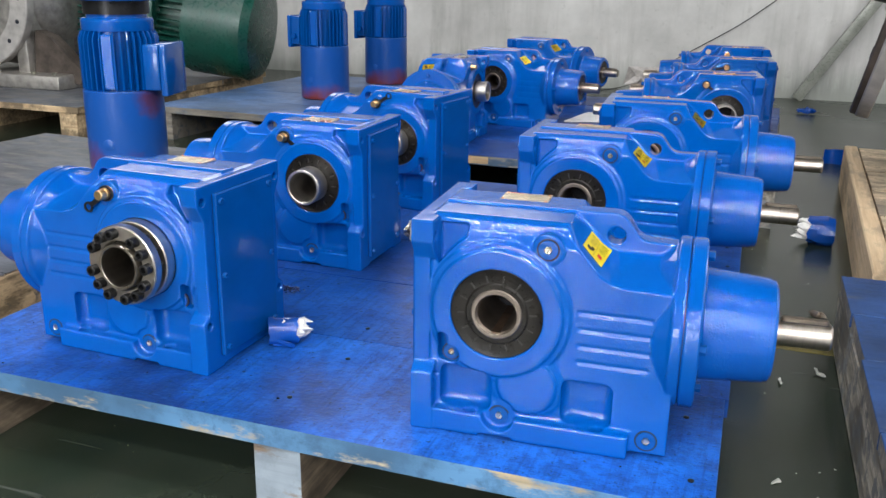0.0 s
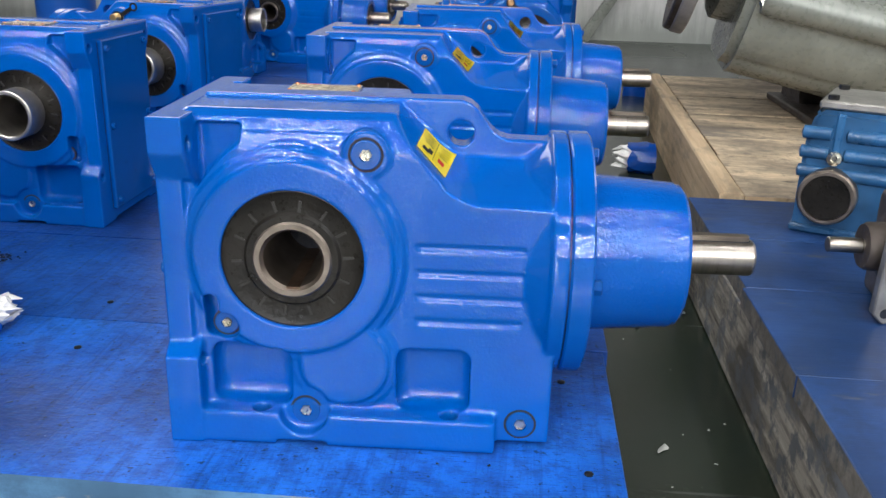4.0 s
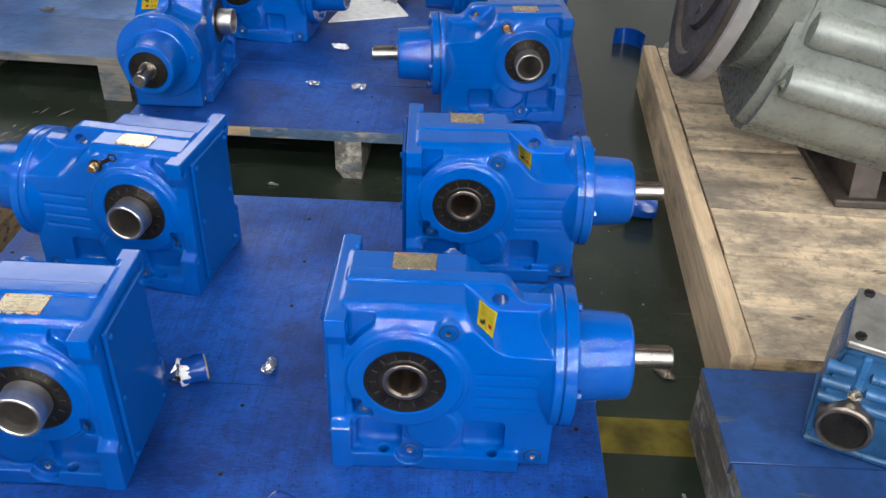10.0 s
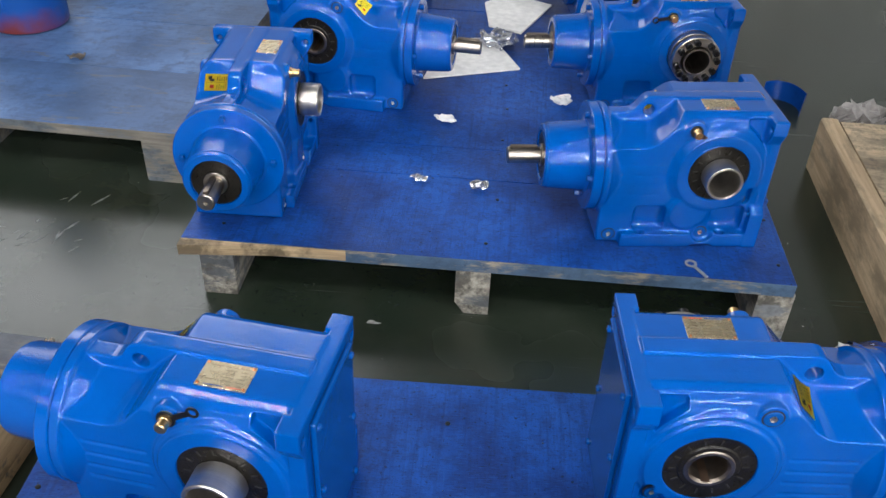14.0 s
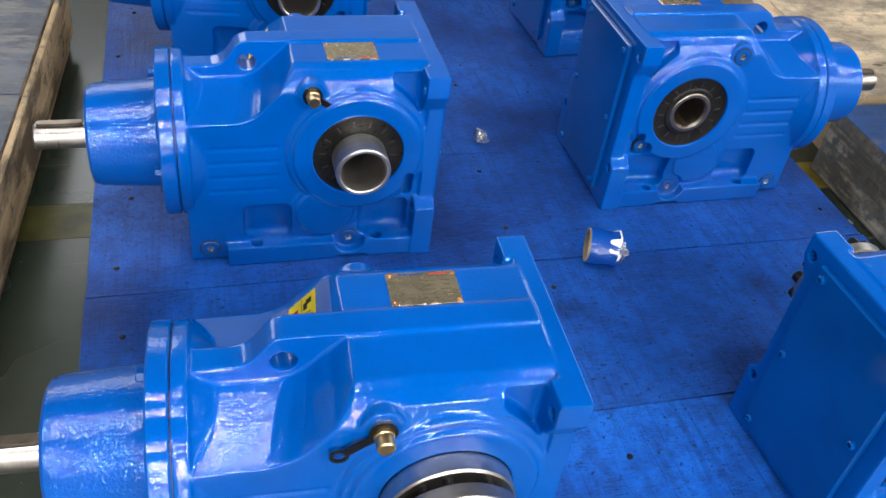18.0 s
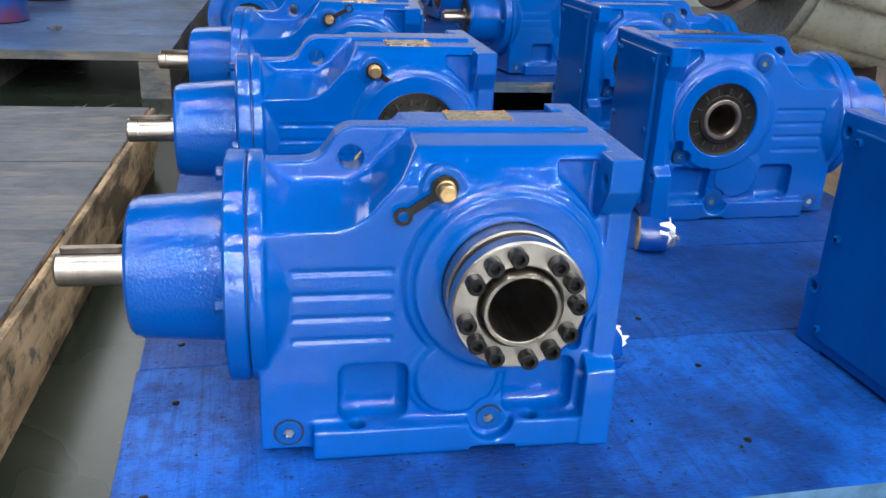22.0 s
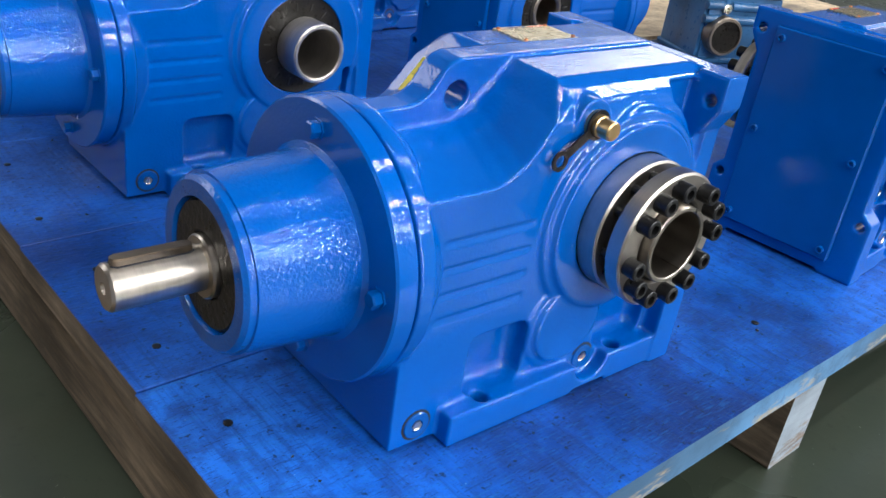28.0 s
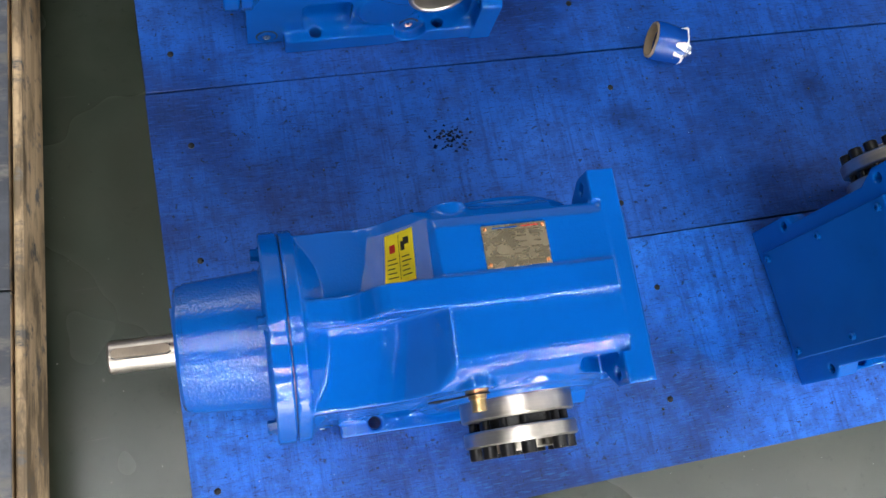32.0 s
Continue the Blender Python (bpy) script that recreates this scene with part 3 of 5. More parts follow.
def cast(bm, cutter, voxel, rounds, ratio):
    """One casting out of overlapping solids, with the cutter taken away and all edges rounded as by the mould."""
    bmesh.ops.recalc_face_normals(bm, faces=bm.faces)
    bmesh.ops.recalc_face_normals(cutter, faces=cutter.faces)
    solid, tool = new("casting", bpy.data.meshes.new("casting")), new("tool", bpy.data.meshes.new("tool"))
    bm.to_mesh(solid.data), cutter.to_mesh(tool.data)
    bm.free(), cutter.free()
    union = tool.modifiers.new("union", "REMESH")
    union.mode, union.voxel_size = "VOXEL", voxel
    for n in (1, 2):
        remesh = solid.modifiers.new("remesh", "REMESH")
        remesh.mode, remesh.voxel_size, remesh.use_smooth_shade = "VOXEL", voxel, True
        if n == 1:
            cut = solid.modifiers.new("cut", "BOOLEAN")
            cut.operation, cut.object, cut.solver = "DIFFERENCE", tool, "MANIFOLD"
    soft = solid.modifiers.new("soft", "SMOOTH")
    soft.iterations, soft.factor = rounds, 0.5
    thin = solid.modifiers.new("thin", "DECIMATE")
    thin.ratio = ratio
    out = bpy.data.meshes.new_from_object(solid.evaluated_get(bpy.context.evaluated_depsgraph_get()))
    bpy.data.objects.remove(solid), bpy.data.objects.remove(tool)
    out.polygons.foreach_set("use_smooth", [True] * len(out.polygons))
    return out


def arc(cx, cz, r, a0, a1, n):
    return [(cx + r * math.cos(radians(a0 + (a1 - a0) * i / n)), cz + r * math.sin(radians(a0 + (a1 - a0) * i / n))) for i in range(n + 1)]


def housing_mesh(voxel, ratio):
    bm, cut = bmesh.new(), bmesh.new()
    both = (-1, 1)
    # side walls up to the shoulder line
    prism(bm, [(-0.1, 0.004), (0.236, 0.004), (0.236, 0.2), (0.09, 0.2), (0.09, 0.286), (-0.1, 0.286)], "y", -HALF, HALF)
    # flat shoulders with a steep outer face, and the ridge between them that runs on into the lifting eye
    hull(bm, [(x, s * y, z) for s in both for x in (-0.1, 0.09) for y, z in ((0.0145, 0.3185), (0.069, 0.3175), (0.080, 0.3120), (0.0905, 0.3020), (0.0985, 0.287), (0.0985, 0.2))])
    prism(bm, [(-0.1, 0.2), (0.238, 0.2), (0.238, 0.2850), (0.195, 0.2855), (0.185, 0.288), (0.177, 0.294), (0.170, 0.304), (0.164, 0.313), (0.157, 0.3190), (0.148, 0.3220), (-0.1, 0.3220)], "y", -0.0155, 0.0155)
    # hollows beside the eye: a slide from the shoulder's end down to a tilted floor
    inner = ((0.088, 0.0145, 0.3185), (0.105, 0.016, 0.3030), (0.1165, 0.017, 0.2920), (0.1275, 0.019, 0.2800), (0.139, 0.020, 0.2720), (0.152, 0.021, 0.2670), (0.236, 0.021, 0.2665))
    outer = ((0.090, 0.069, 0.3175), (0.109, 0.0985, 0.288), (0.124, HALF, 0.2715), (0.138, HALF, 0.2555), (0.152, HALF, 0.2465), (0.168, HALF, 0.2420), (0.236, HALF, 0.2405))
    for i, ((q0, q1), (p0, p1)) in enumerate(zip(zip(inner, inner[1:]), zip(outer, outer[1:]))):
        pts = [q0, q1, p0, p1] + [(x, HALF, 0.2) for x in (p0[0], p1[0])] + ([(0.09, 0.0985, 0.287), (0.09, 0.080, 0.3120), (0.09, 0.0905, 0.3020)] if i == 0 else [])
        for s in both:
            hull(bm, [(x, s * y, z) for x, y, z in pts] + [(x, 0, 0.2) for x in (q0[0], q1[0])] + [(q[0], 0, q[2]) for q in (q0, q1)])
    # round seat of the input flange and its skirt
    lathe(bm, "x", (0, IN), [(0, 0.16), (0.075, 0.16), (0.0915, 0.202), (0.0965, 0.2085), (0.1165, 0.2335), (0.1215, 0.2355), (0.1215, 0.2505), (0, 0.2505)], 72)
    hull(bm, [(x, s * y, z) for s in both for x, y, z in ((0.20, HALF, 0.004), (0.244, HALF, 0.004), (0.20, HALF, 0.10), (0.244, HALF, 0.10))])
    # feet
    for s in both:
        lo, hi = (-0.117, -0.06) if s < 0 else (0.06, 0.117)
        box(bm, -0.105, 0.192, lo, hi, 0.004, 0.033)
        box(bm, -0.105, -0.02, lo, hi, 0.0, 0.02)
        box(bm, 0.03, 0.192, lo, hi, 0.0, 0.02)
    # bosses of the output shaft, of the idler and of the plugs
    for s in both:
        lathe(bm, "y", (0, AX), [(0, 0), (0.109, s * 0.06), (0.106, s * 0.096), (0.1015, s * 0.1035), (0.0945, s * 0.1045), (0.092, s * 0.1095), (0, s * 0.1095)], 80)
        lathe(bm, "y", (0.046, 0.083), [(0, 0), (0.054, s * 0.06), (0.053, s * 0.0985), (0.0505, s * 0.1015), (0.0435, s * 0.1022), (0.0415, s * 0.1066), (0, s * 0.1066)], 56)
        rod(bm, "y", (0.067, 0.286), 0.021, s * 0.03, s * 0.101, 32)
        rod(bm, "y", (0.008, 0.030), 0.024, s * 0.03, s * 0.101, 32)
        rod(bm, "y", (-0.063, 0.118), 0.020, s * 0.03, s * 0.098, 32)
    # flange on the cover side with four ears
    box(bm, -0.122, -0.098, -HALF - 0.005, HALF + 0.005, 0.004, 0.300)
    hull(bm, [(x, s * y, z) for s in both for x in (-0.122, -0.098) for y, z in ((0.10, 0.28), (0.085, 0.3165))])
    for s in both:
        hull(bm, [(x, s * y, z) for x in (-0.122, -0.089) for y, z in ((0.084, 0.3165), (0.119, 0.3165), (0.119, 0.284), (0.104, 0.258), (0.090, 0.258))])
        hull(bm, [(x, s * y, z) for x in (-0.122, -0.089) for y, z in ((0.07, 0.0), (0.119, 0.0), (0.119, 0.088), (0.103, 0.102), (0.07, 0.102))])
    # what is taken away: grooves, pockets, holes, bore
    for s in both:
        def side(a, b):
            return (a, b) if s > 0 else (-b, -a)
        for z in (0.2055, 0.1810, 0.1565, 0.1325):
            hull(cut, [(x, s * y, z + d) for x, y, d in ((0.112, 0.0970, -0.0015), (0.2125, 0.0970, -0.0015), (0.110, 0.103, 0.0005), (0.2135, 0.103, 0.0005), (0.114, 0.0976, -0.006), (0.2125, 0.0976, -0.006), (0.112, 0.1005, -0.0125), (0.213, 0.1005, -0.0125), (0.110, 0.103, -0.0145), (0.2135, 0.103, -0.0145))])
        for x0, x1, z0, z1 in ((-0.082, -0.006, 0.0335, 0.098), (0.095, 0.166, 0.0335, 0.099)):
            box(cut, x0, x1, *side(0.079, 0.3), z0, z1, 0.011, 3)
        box(cut, -0.086, -0.070, *side(0.084, 0.3), 0.105, 0.150, 0.006, 2)
        if s < 0:
            rod(cut, "y", (-0.067, 0.117), 0.0150, s * 0.0935, s * 0.3, 28)
        # access to the ear bolts, bounded by the round boss below
        prism(cut, [(-0.047, 0.307), (-0.047, 0.292), (-0.056, 0.284), (-0.066, 0.275), (-0.076, 0.264), (-0.0885, 0.247), (-0.0885, 0.307)], "y", s * 0.079, s * 0.16)
        rod(cut, "y", (0.008, 0.034), 0.0235, s * 0.1015, s * 0.3, 32)
        for x in (-0.035, 0.147):
            rod(cut, "z", (x, s * 0.103), 0.0085, -0.1, 0.08, 20)
        for z in (0.291, 0.082):
            rod(cut, "x", (s * 0.105, z), 0.0065, -0.2, -0.05, 16)
    rod(cut, "y", (0.148, 0.290), 0.0128, -0.2, 0.2, 32)
    rod(cut, "y", (0, AX), 0.066, -0.3, 0.3, 64)
    out = cast(bm, cut, voxel, round(0.0034 / voxel), ratio)
    out.materials.clear()
    out.materials.append(BLUE)
    return out


def socket_plug():
    bm = bmesh.new()
    lathe(bm, "y", (0, 0), [(0, 0.004), (0.0136, 0.004), (0.0136, -0.0012), (0.0128, -0.002), (0.0062, -0.002), (0.0060, 0.001), (0, 0.001)], 24)
    return mesh("screw_plug", bm, BLUE_FLAT)


def socket_hex():
    return mesh("hex_socket", lathe(bmesh.new(), "y", (0, 0), [(0, -0.0014), (0.0040, -0.0014), (0.0050, -0.0024), (0.0054, -0.0024), (0.0054, 0.0006), (0, 0.0006)], 6), ZINC, 0)


def plug_seat():
    return mesh("plug_groove", ring(bmesh.new(), "y", (0, 0), 0.0137, 0.0158, 0.003, -0.0004, 24), GAP)


def cap_screw(r, h):
    bm = bmesh.new()
    lathe(bm, "y", (0, 0), [(0, 0.001), (r, 0.001), (r, -h + 0.001), (r - 0.001, -h), (r * 0.55, -h), (r * 0.5, -h * 0.45), (0, -h * 0.45)], 16)
    return mesh("cap_screw", bm, BLACK)


def hex_bolt():
    bm = bmesh.new()
    lathe(bm, "x", (0, 0), [(0, 0.0), (0.009, 0.0), (0.009, 0.0015), (0.0072, 0.0016), (0.0076, 0.0085), (0.0062, 0.0098), (0, 0.0098)], 6)
    return mesh("flange_bolt", bm, BLUE_FLAT, 20)


def conform(me, centre, normal, up, w, h, lift, nx=8, nz=6, u0=0.0, u1=1.0, v0=0.0, v1=1.0):
    """A thin sticker laid on a surface: the part u0..u1, v0..v1 of a w by h patch."""
    from mathutils.bvhtree import BVHTree
    tree = kept(("bvh", me.name), lambda: BVHTree.FromPolygons([v.co for v in me.vertices], [p.vertices for p in me.polygons]))
    n = Vector(normal).normalized()
    right = Vector(up).cross(n).normalized()
    upward = n.cross(right)
    bm, rows = bmesh.new(), []
    for j in range(nz + 1):
        row = []
        for i in range(nx + 1):
            u, v = u0 + (u1 - u0) * i / nx - 0.5, v0 + (v1 - v0) * j / nz - 0.5
            start = Vector(centre) + right * (u * w) + upward * (v * h) + n * 0.03
            hit = tree.ray_cast(start, -n, 0.08)
            row.append(bm.verts.new((hit[0] if hit[0] else start - n * 0.03) + n * lift))
        rows.append(row)
    for a, b in zip(rows, rows[1:]):
        for i in range(nx):
            bm.faces.new((a[i], a[i + 1], b[i + 1], b[i]))
    bmesh.ops.solidify(bm, geom=bm.faces, thickness=0.0003)
    return bm


LABEL = dict(centre=(0.1245, -0.0515, 0.2785), normal=(0.70, -0.10, 0.71), up=(0, -1, 0))


def gearbox(m, label, tail, tab=215.0, lod="near", plate_side=1, taped=False):
    """A right-angle gear unit. Local x runs to the input shaft, -y to the sealed side, +y to the tail: 'stub' or 'disc'."""
    body = kept(("housing", lod), lambda: housing_mesh(0.0017 if lod == "near" else 0.0033, 0.28 if lod == "near" else 0.3))
    unit = thing("gearbox", m, label, "gearbox", "blue gearboxes on the pallets")
    house = hang("housing", body, unit)
    # cover with six screws
    cover = hang("cover_plate", kept("cover", lambda: mesh("cover_plate", box(bmesh.new(), -0.1305, -0.1225, -0.082, 0.082, 0.022, 0.300, 0.002), BLUE_FLAT)), unit)
    hang("cover_gasket", kept("cgap", lambda: mesh("cover_gasket", box(bmesh.new(), -0.1228, -0.121, -0.081, 0.081, 0.0235, 0.2985), NAVY, 0)), unit)
    turn = pose(0, 0, 0, 0, 0, -90)
    for y in (-0.070, 0.070):
        for z in (0.036, 0.161, 0.286):
            s = hang("cover_screw", kept("cover_screw", lambda: cap_screw(0.0055, 0.0045)), cover, pose(-0.1305, y, z) @ turn)
            s.data.materials[0] = BLUE_FLAT
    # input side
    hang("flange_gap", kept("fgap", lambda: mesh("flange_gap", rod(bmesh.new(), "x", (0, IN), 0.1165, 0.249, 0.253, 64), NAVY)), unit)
    flange = hang("input_flange", kept("flange", lambda: mesh("input_flange", rod(bmesh.new(), "x", (0, IN), 0.1214, 0.2518, 0.273, 72, 0.002), BLUE)), unit)
    for a in (0, 90, 180, 270):
        hang("flange_bolt", kept("fbolt", hex_bolt), flange, pose(0.273, 0.1 * math.cos(radians(a)), IN + 0.1 * math.sin(radians(a))))
    snout = [(0.09, 0.270), (0.0800, 0.276), (0.0790, 0.284), (0.0735, 0.358), (0.0735, 0.360), (0.0715, 0.3605), (0.0712, 0.366), (0.0675, 0.3695), (0.055, 0.3695), (0.053, 0.362), (0.02, 0.362)]
    hang("bearing_housing", kept("snout", lambda: mesh("bearing_housing", lathe(bmesh.new(), "x", (0, IN), snout, 64), BLUE_ROUGH, 40)), unit, None, "orange-peel blue painted bearing housing")
    hang("input_seal", kept("iseal", lambda: mesh("input_seal", ring(bmesh.new(), "x", (0, IN), 0.0262, 0.0532, 0.360, 0.367, 48, 0.002), RUBBER)), unit)
    shaft = hang("input_shaft", kept("shaft", lambda: mesh("input_shaft", lathe(bmesh.new(), "x", (0, IN), [(0, 0.34), (0.026, 0.34), (0.026, 0.3705), (0.0245, 0.372), (0.0185, 0.3722), (0.0185, 0.4425), (0.0165, 0.445), (0.0048, 0.445), (0.0022, 0.440), (0, 0.440)], 40), STEEL)), unit, None, "bright turned steel input shaft")

    def key_mesh():
        bm = prism(bmesh.new(), KEY, "z", IN + 0.012, IN + 0.0228)
        prism(bm, [(0.409 + (x - 0.409) * 0.985, y * 0.86) for x, y in KEY], "z", IN + 0.0228, IN + 0.0236)
        return mesh("shaft_key", bm, KEY_STEEL, 40)

    def slot_mesh():
        return mesh("keyway", prism(bmesh.new(), [(0.409 + (x - 0.409) * 1.05, y * 1.14) for x, y in KEY], "z", IN + 0.012, IN + 0.0183), GAP, 40)
    hang("keyway", kept("keyway", slot_mesh), shaft)
    hang("shaft_key", kept("key", key_mesh), shaft, None, "dull bronzed steel key")
    # sealed output side
    seal = hang("shaft_seal", kept("seal", lambda: mesh("shaft_seal", lathe(bmesh.new(), "y", (0, AX), [(0.036, -0.095), (0.0668, -0.095), (0.0668, -0.1055), (0.0645, -0.1062), (0.060, -0.1045), (0.045, -0.1045), (0.0425, -0.107), (0.036, -0.107)], 64, True), RUBBER)), unit, None, "black rubber shaft seal with moulded ticks")

    def tick_mesh():
        return mesh("seal_tick", box(bmesh.new(), -0.0012, 0.0012, -0.1058, -0.104, 0.0465, 0.0565), TICK, 0)
    for k in range(14):
        hang("seal_tick", kept("tick", tick_mesh), seal, Matrix.Translation((0, 0, AX)) @ pose(0, 0, 0, 0, k * 360 / 14 + 9, 0))
        hang("seal_tick", kept("tick", tick_mesh), seal, Matrix.Translation((0, 0, AX)) @ pose(0, 0, 0, 0, k * 360 / 14 + 9, 0) @ pose(0, 0, 0, 0, 0, 180))
    hub = [(0.0272, -0.1045), (0.0300, -0.1090), (0.0348, -0.1090), (0.0365, -0.1075), (0.0365, 0.0), (0.0272, 0.0)]
    hang("hollow_shaft", kept("hub", lambda: mesh("hollow_shaft", lathe(bmesh.new(), "y", (0, AX), hub, 56, True), DULL_STEEL)), unit, None, "worn steel hollow output shaft")
    hang("bore_keyway", kept("bkey", lambda: mesh("bore_keyway", box(bmesh.new(), -0.006, 0.006, -0.107, 0.02, AX - 0.0302, AX - 0.0262), RUST_BORE, 0)), unit)
    # added dark disc that stands in for the shade deep in the bore
    hang("bore_packing", kept("bore_dark", lambda: mesh("bore_packing", rod(bmesh.new(), "y", (0, AX), 0.0324, 0.001, 0.02, 40), GAP)), unit)
    # tail side
    hang("shaft_seal", kept("seal2", lambda: mesh("shaft_seal", lathe(bmesh.new(), "y", (0, AX), [(0.036, 0.095), (0.0668, 0.095), (0.0668, 0.1055), (0.0645, 0.1065), (0.060, 0.105), (0.044, 0.105), (0.036, 0.107)], 64, True), RUBBER)), unit)
    if tail == "stub":
        stub = [(0.0325, 0.0), (0.0365, 0.0), (0.0365, 0.108), (0.0392, 0.110), (0.0392, 0.150), (0.0375, 0.152), (0.0345, 0.152), (0.0328, 0.150)]
        hang("hollow_shaft_end", kept("stub", lambda: mesh("hollow_shaft_end", lathe(bmesh.new(), "y", (0, AX), stub, 56, True), STUB)), unit, None, "bright machined hollow shaft end")
    if tail == "disc":
        tube = [(0.0325, 0.0), (0.0375, 0.0), (0.0375, 0.166), (0.0365, 0.1675), (0.0335, 0.1675), (0.0325, 0.1665)]
        hang("hollow_shaft_end", kept("tube", lambda: mesh("hollow_shaft_end", lathe(bmesh.new(), "y", (0, AX), tube, 56, True), STEEL)), unit, None, "bright machined hollow shaft end")
        disc = hang("shrink_disc", kept("disc1", lambda: mesh("shrink_disc", ring(bmesh.new(), "y", (0, AX), 0.039, 0.0655, 0.1075, 0.130, 64, 0.002), TURNED)), unit, None, "bright steel shrink disc with black cap screws")
        hang("clamp_core", kept("core", lambda: mesh("clamp_core", ring(bmesh.new(), "y", (0, AX), 0.0385, 0.0455, 0.130, 0.141, 56), BLACK)), disc)
        hang("clamp_ring", kept("disc2", lambda: mesh("clamp_ring", ring(bmesh.new(), "y", (0, AX), 0.0405, 0.0655, 0.141, 0.1585, 64, 0.002), TURNED)), disc)
        for g in (56, 151, 234, 321):
            for k in (-1, 0, 1):
                a = radians(g + k * 25.5)
                hang("screw_shank", kept("shank", lambda: mesh("screw_shank", rod(bmesh.new(), "y", (0, 0), 0.0048, -0.029, -0.017, 10), BLACK)), disc, Matrix.Translation((0.0535 * math.cos(a), 0.1585, AX + 0.0535 * math.sin(a))))
                hang("clamp_screw", kept("clamp", lambda: cap_screw(0.0086, 0.0138)), disc, Matrix.Translation((0.0535 * math.cos(a), 0.1585, AX + 0.0535 * math.sin(a))) @ pose(0, 0, 0, 0, 0, 180))
    # screw plugs on both sides
    for s, spots in ((-1, ((0.067, 0.101, 0.286), (0.216, HALF, 0.024), (0.008, 0.101, 0.030), (-0.067, 0.0945, 0.117))), (1, ((0.216, HALF, 0.024), (0.008, 0.101, 0.030), (-0.063, 0.098, 0.118)))):
        for x, y, z in spots:
            k = 0.85 if x < 0 else 1.0
            p = hang("screw_plug", kept("plug", socket_plug), unit, pose(x, s * y, z, 0, 0, 0 if s < 0 else 180) @ Matrix.Diagonal((k, 1, k, 1)))
            hang("hex_socket", kept("hex", socket_hex), p)
            hang("plug_groove", kept("groove", plug_seat), p)
    # brass breather with its loose strap
    brass = hang("breather_plug", kept("brass", lambda: mesh("breather_plug", lathe(bmesh.new(), "y", (0.067, 0.286), [(0, 0.098), (0.0125, 0.098), (0.0125, 0.1035), (0.0098, 0.104), (0.0098, 0.110), (0.0085, 0.111), (0.0085, 0.122), (0.0072, 0.1235), (0, 0.1235)], 18), BRASS, 25)), unit, None, "small brass breather plug")
    if tab is not None:
        def strap_mesh():
            bm = bmesh.new()
            ring(bm, "y", (0, 0), 0.009, 0.0135, 0.1045, 0.1062, 18)
            ring(bm, "y", (-0.047, 0), 0.0055, 0.0092, 0.1045, 0.1062, 18)
            prism(bm, [(-0.040, -0.0042), (-0.010, -0.0042), (-0.010, 0.0042), (-0.040, 0.0042)], "y", 0.1046, 0.1061)
            return mesh("breather_strap", bm, BLACK)
        hang("breather_strap", kept("strap", strap_mesh), brass, Matrix.Translation((0.067, 0, 0.286)) @ pose(0, 0, 0, 0, tab, 0), "thin blackened strap")
    # nameplate with lines of print too small to read, four rivets
    py = 0.042 * plate_side
    plate = hang("nameplate", kept(("plate", plate_side), lambda: mesh("nameplate", box(bmesh.new(), -0.030, 0.042, py - 0.0235, py + 0.0235, 0.3170, 0.3200, 0.0005), PLATE)), unit, None, "dull engraved metal nameplate")

    def print_mesh():
        bm = bmesh.new()
        for r in range(6):
            z0 = -0.017 + r * 0.0065
            for x0, x1 in ((-0.022, -0.010), (-0.006, 0.012), (0.016, 0.034))[: 3 - (r % 2)]:
                box(bm, x0, x1 - 0.002 * (r % 3), z0 + py, z0 + 0.0018 + py, 0.3199, 0.3202)
        return mesh("plate_print", bm, PLATE_INK, 0)
    hang("plate_print", kept(("print", plate_side), print_mesh), plate)
    for x0, x1, mat in ((-0.022, -0.002, RED), (0.002, 0.030, BLUE_FLAT)):
        hang("plate_rule", kept(("rule", plate_side, x0), lambda: mesh("plate_rule", box(bmesh.new(), x0, x1, py + 0.0193 * plate_side, py + 0.0205 * plate_side, 0.3199, 0.3202), mat, 0)), plate)
    for x in (-0.026, 0.038):
        for y in (-0.0195, 0.0195):
            hang("rivet", kept("rivet", lambda: mesh("rivet", lathe(bmesh.new(), "z", (0, 0), [(0.0022, 0), (0.0020, 0.001), (0.0011, 0.0016), (0, 0.0018)], 10), COPPER)), plate, pose(x, py + y, 0.3200))
    # yellow sticker with a pictogram and bars
    if taped:
        hang("clear_tape", kept(("tape", lod), lambda: mesh("clear_tape", conform(body, w=0.082, h=0.066, lift=0.0009, nx=16, nz=12, **LABEL), TAPE)), unit, None, "wrinkled clear tape under the sticker")
    me = kept(("stick", lod), lambda: mesh("warning_label", conform(body, w=0.039, h=0.058, lift=0.0015, **LABEL), YELLOW))
    sticker = hang("warning_label", me, unit, None, "yellow warning sticker")
    inks = [("mark", INK, (0.56, 0.70, 0.62, 0.80)), ("mark", INK, (0.66, 0.86, 0.72, 0.86)), ("mark", RED, (0.16, 0.36, 0.62, 0.78)), ("rule", INK, (0.49, 0.505, 0.06, 0.94))]
    inks += [("bar", INK, (u0, u1 - 0.05 * (k % 3), v, v + 0.022)) for u0, u1 in ((0.10, 0.42), (0.58, 0.90)) for k, v in enumerate((0.12, 0.21, 0.30, 0.39, 0.48))]
    for key, mat, rect in inks:
        hang("label_" + key, kept(("ink", lod, rect), lambda: mesh("label_" + key, conform(body, w=0.039, h=0.058, lift=0.0020, nx=3, nz=2, u0=rect[0], u1=rect[1], v0=rect[2], v1=rect[3], **LABEL), mat)), sticker)
    return unit


gearbox(pose(0.014, 0.012, 0, 0, 0, 2.5), "glossy blue gearbox with black shaft seal, at the pallet's front corner", "disc")
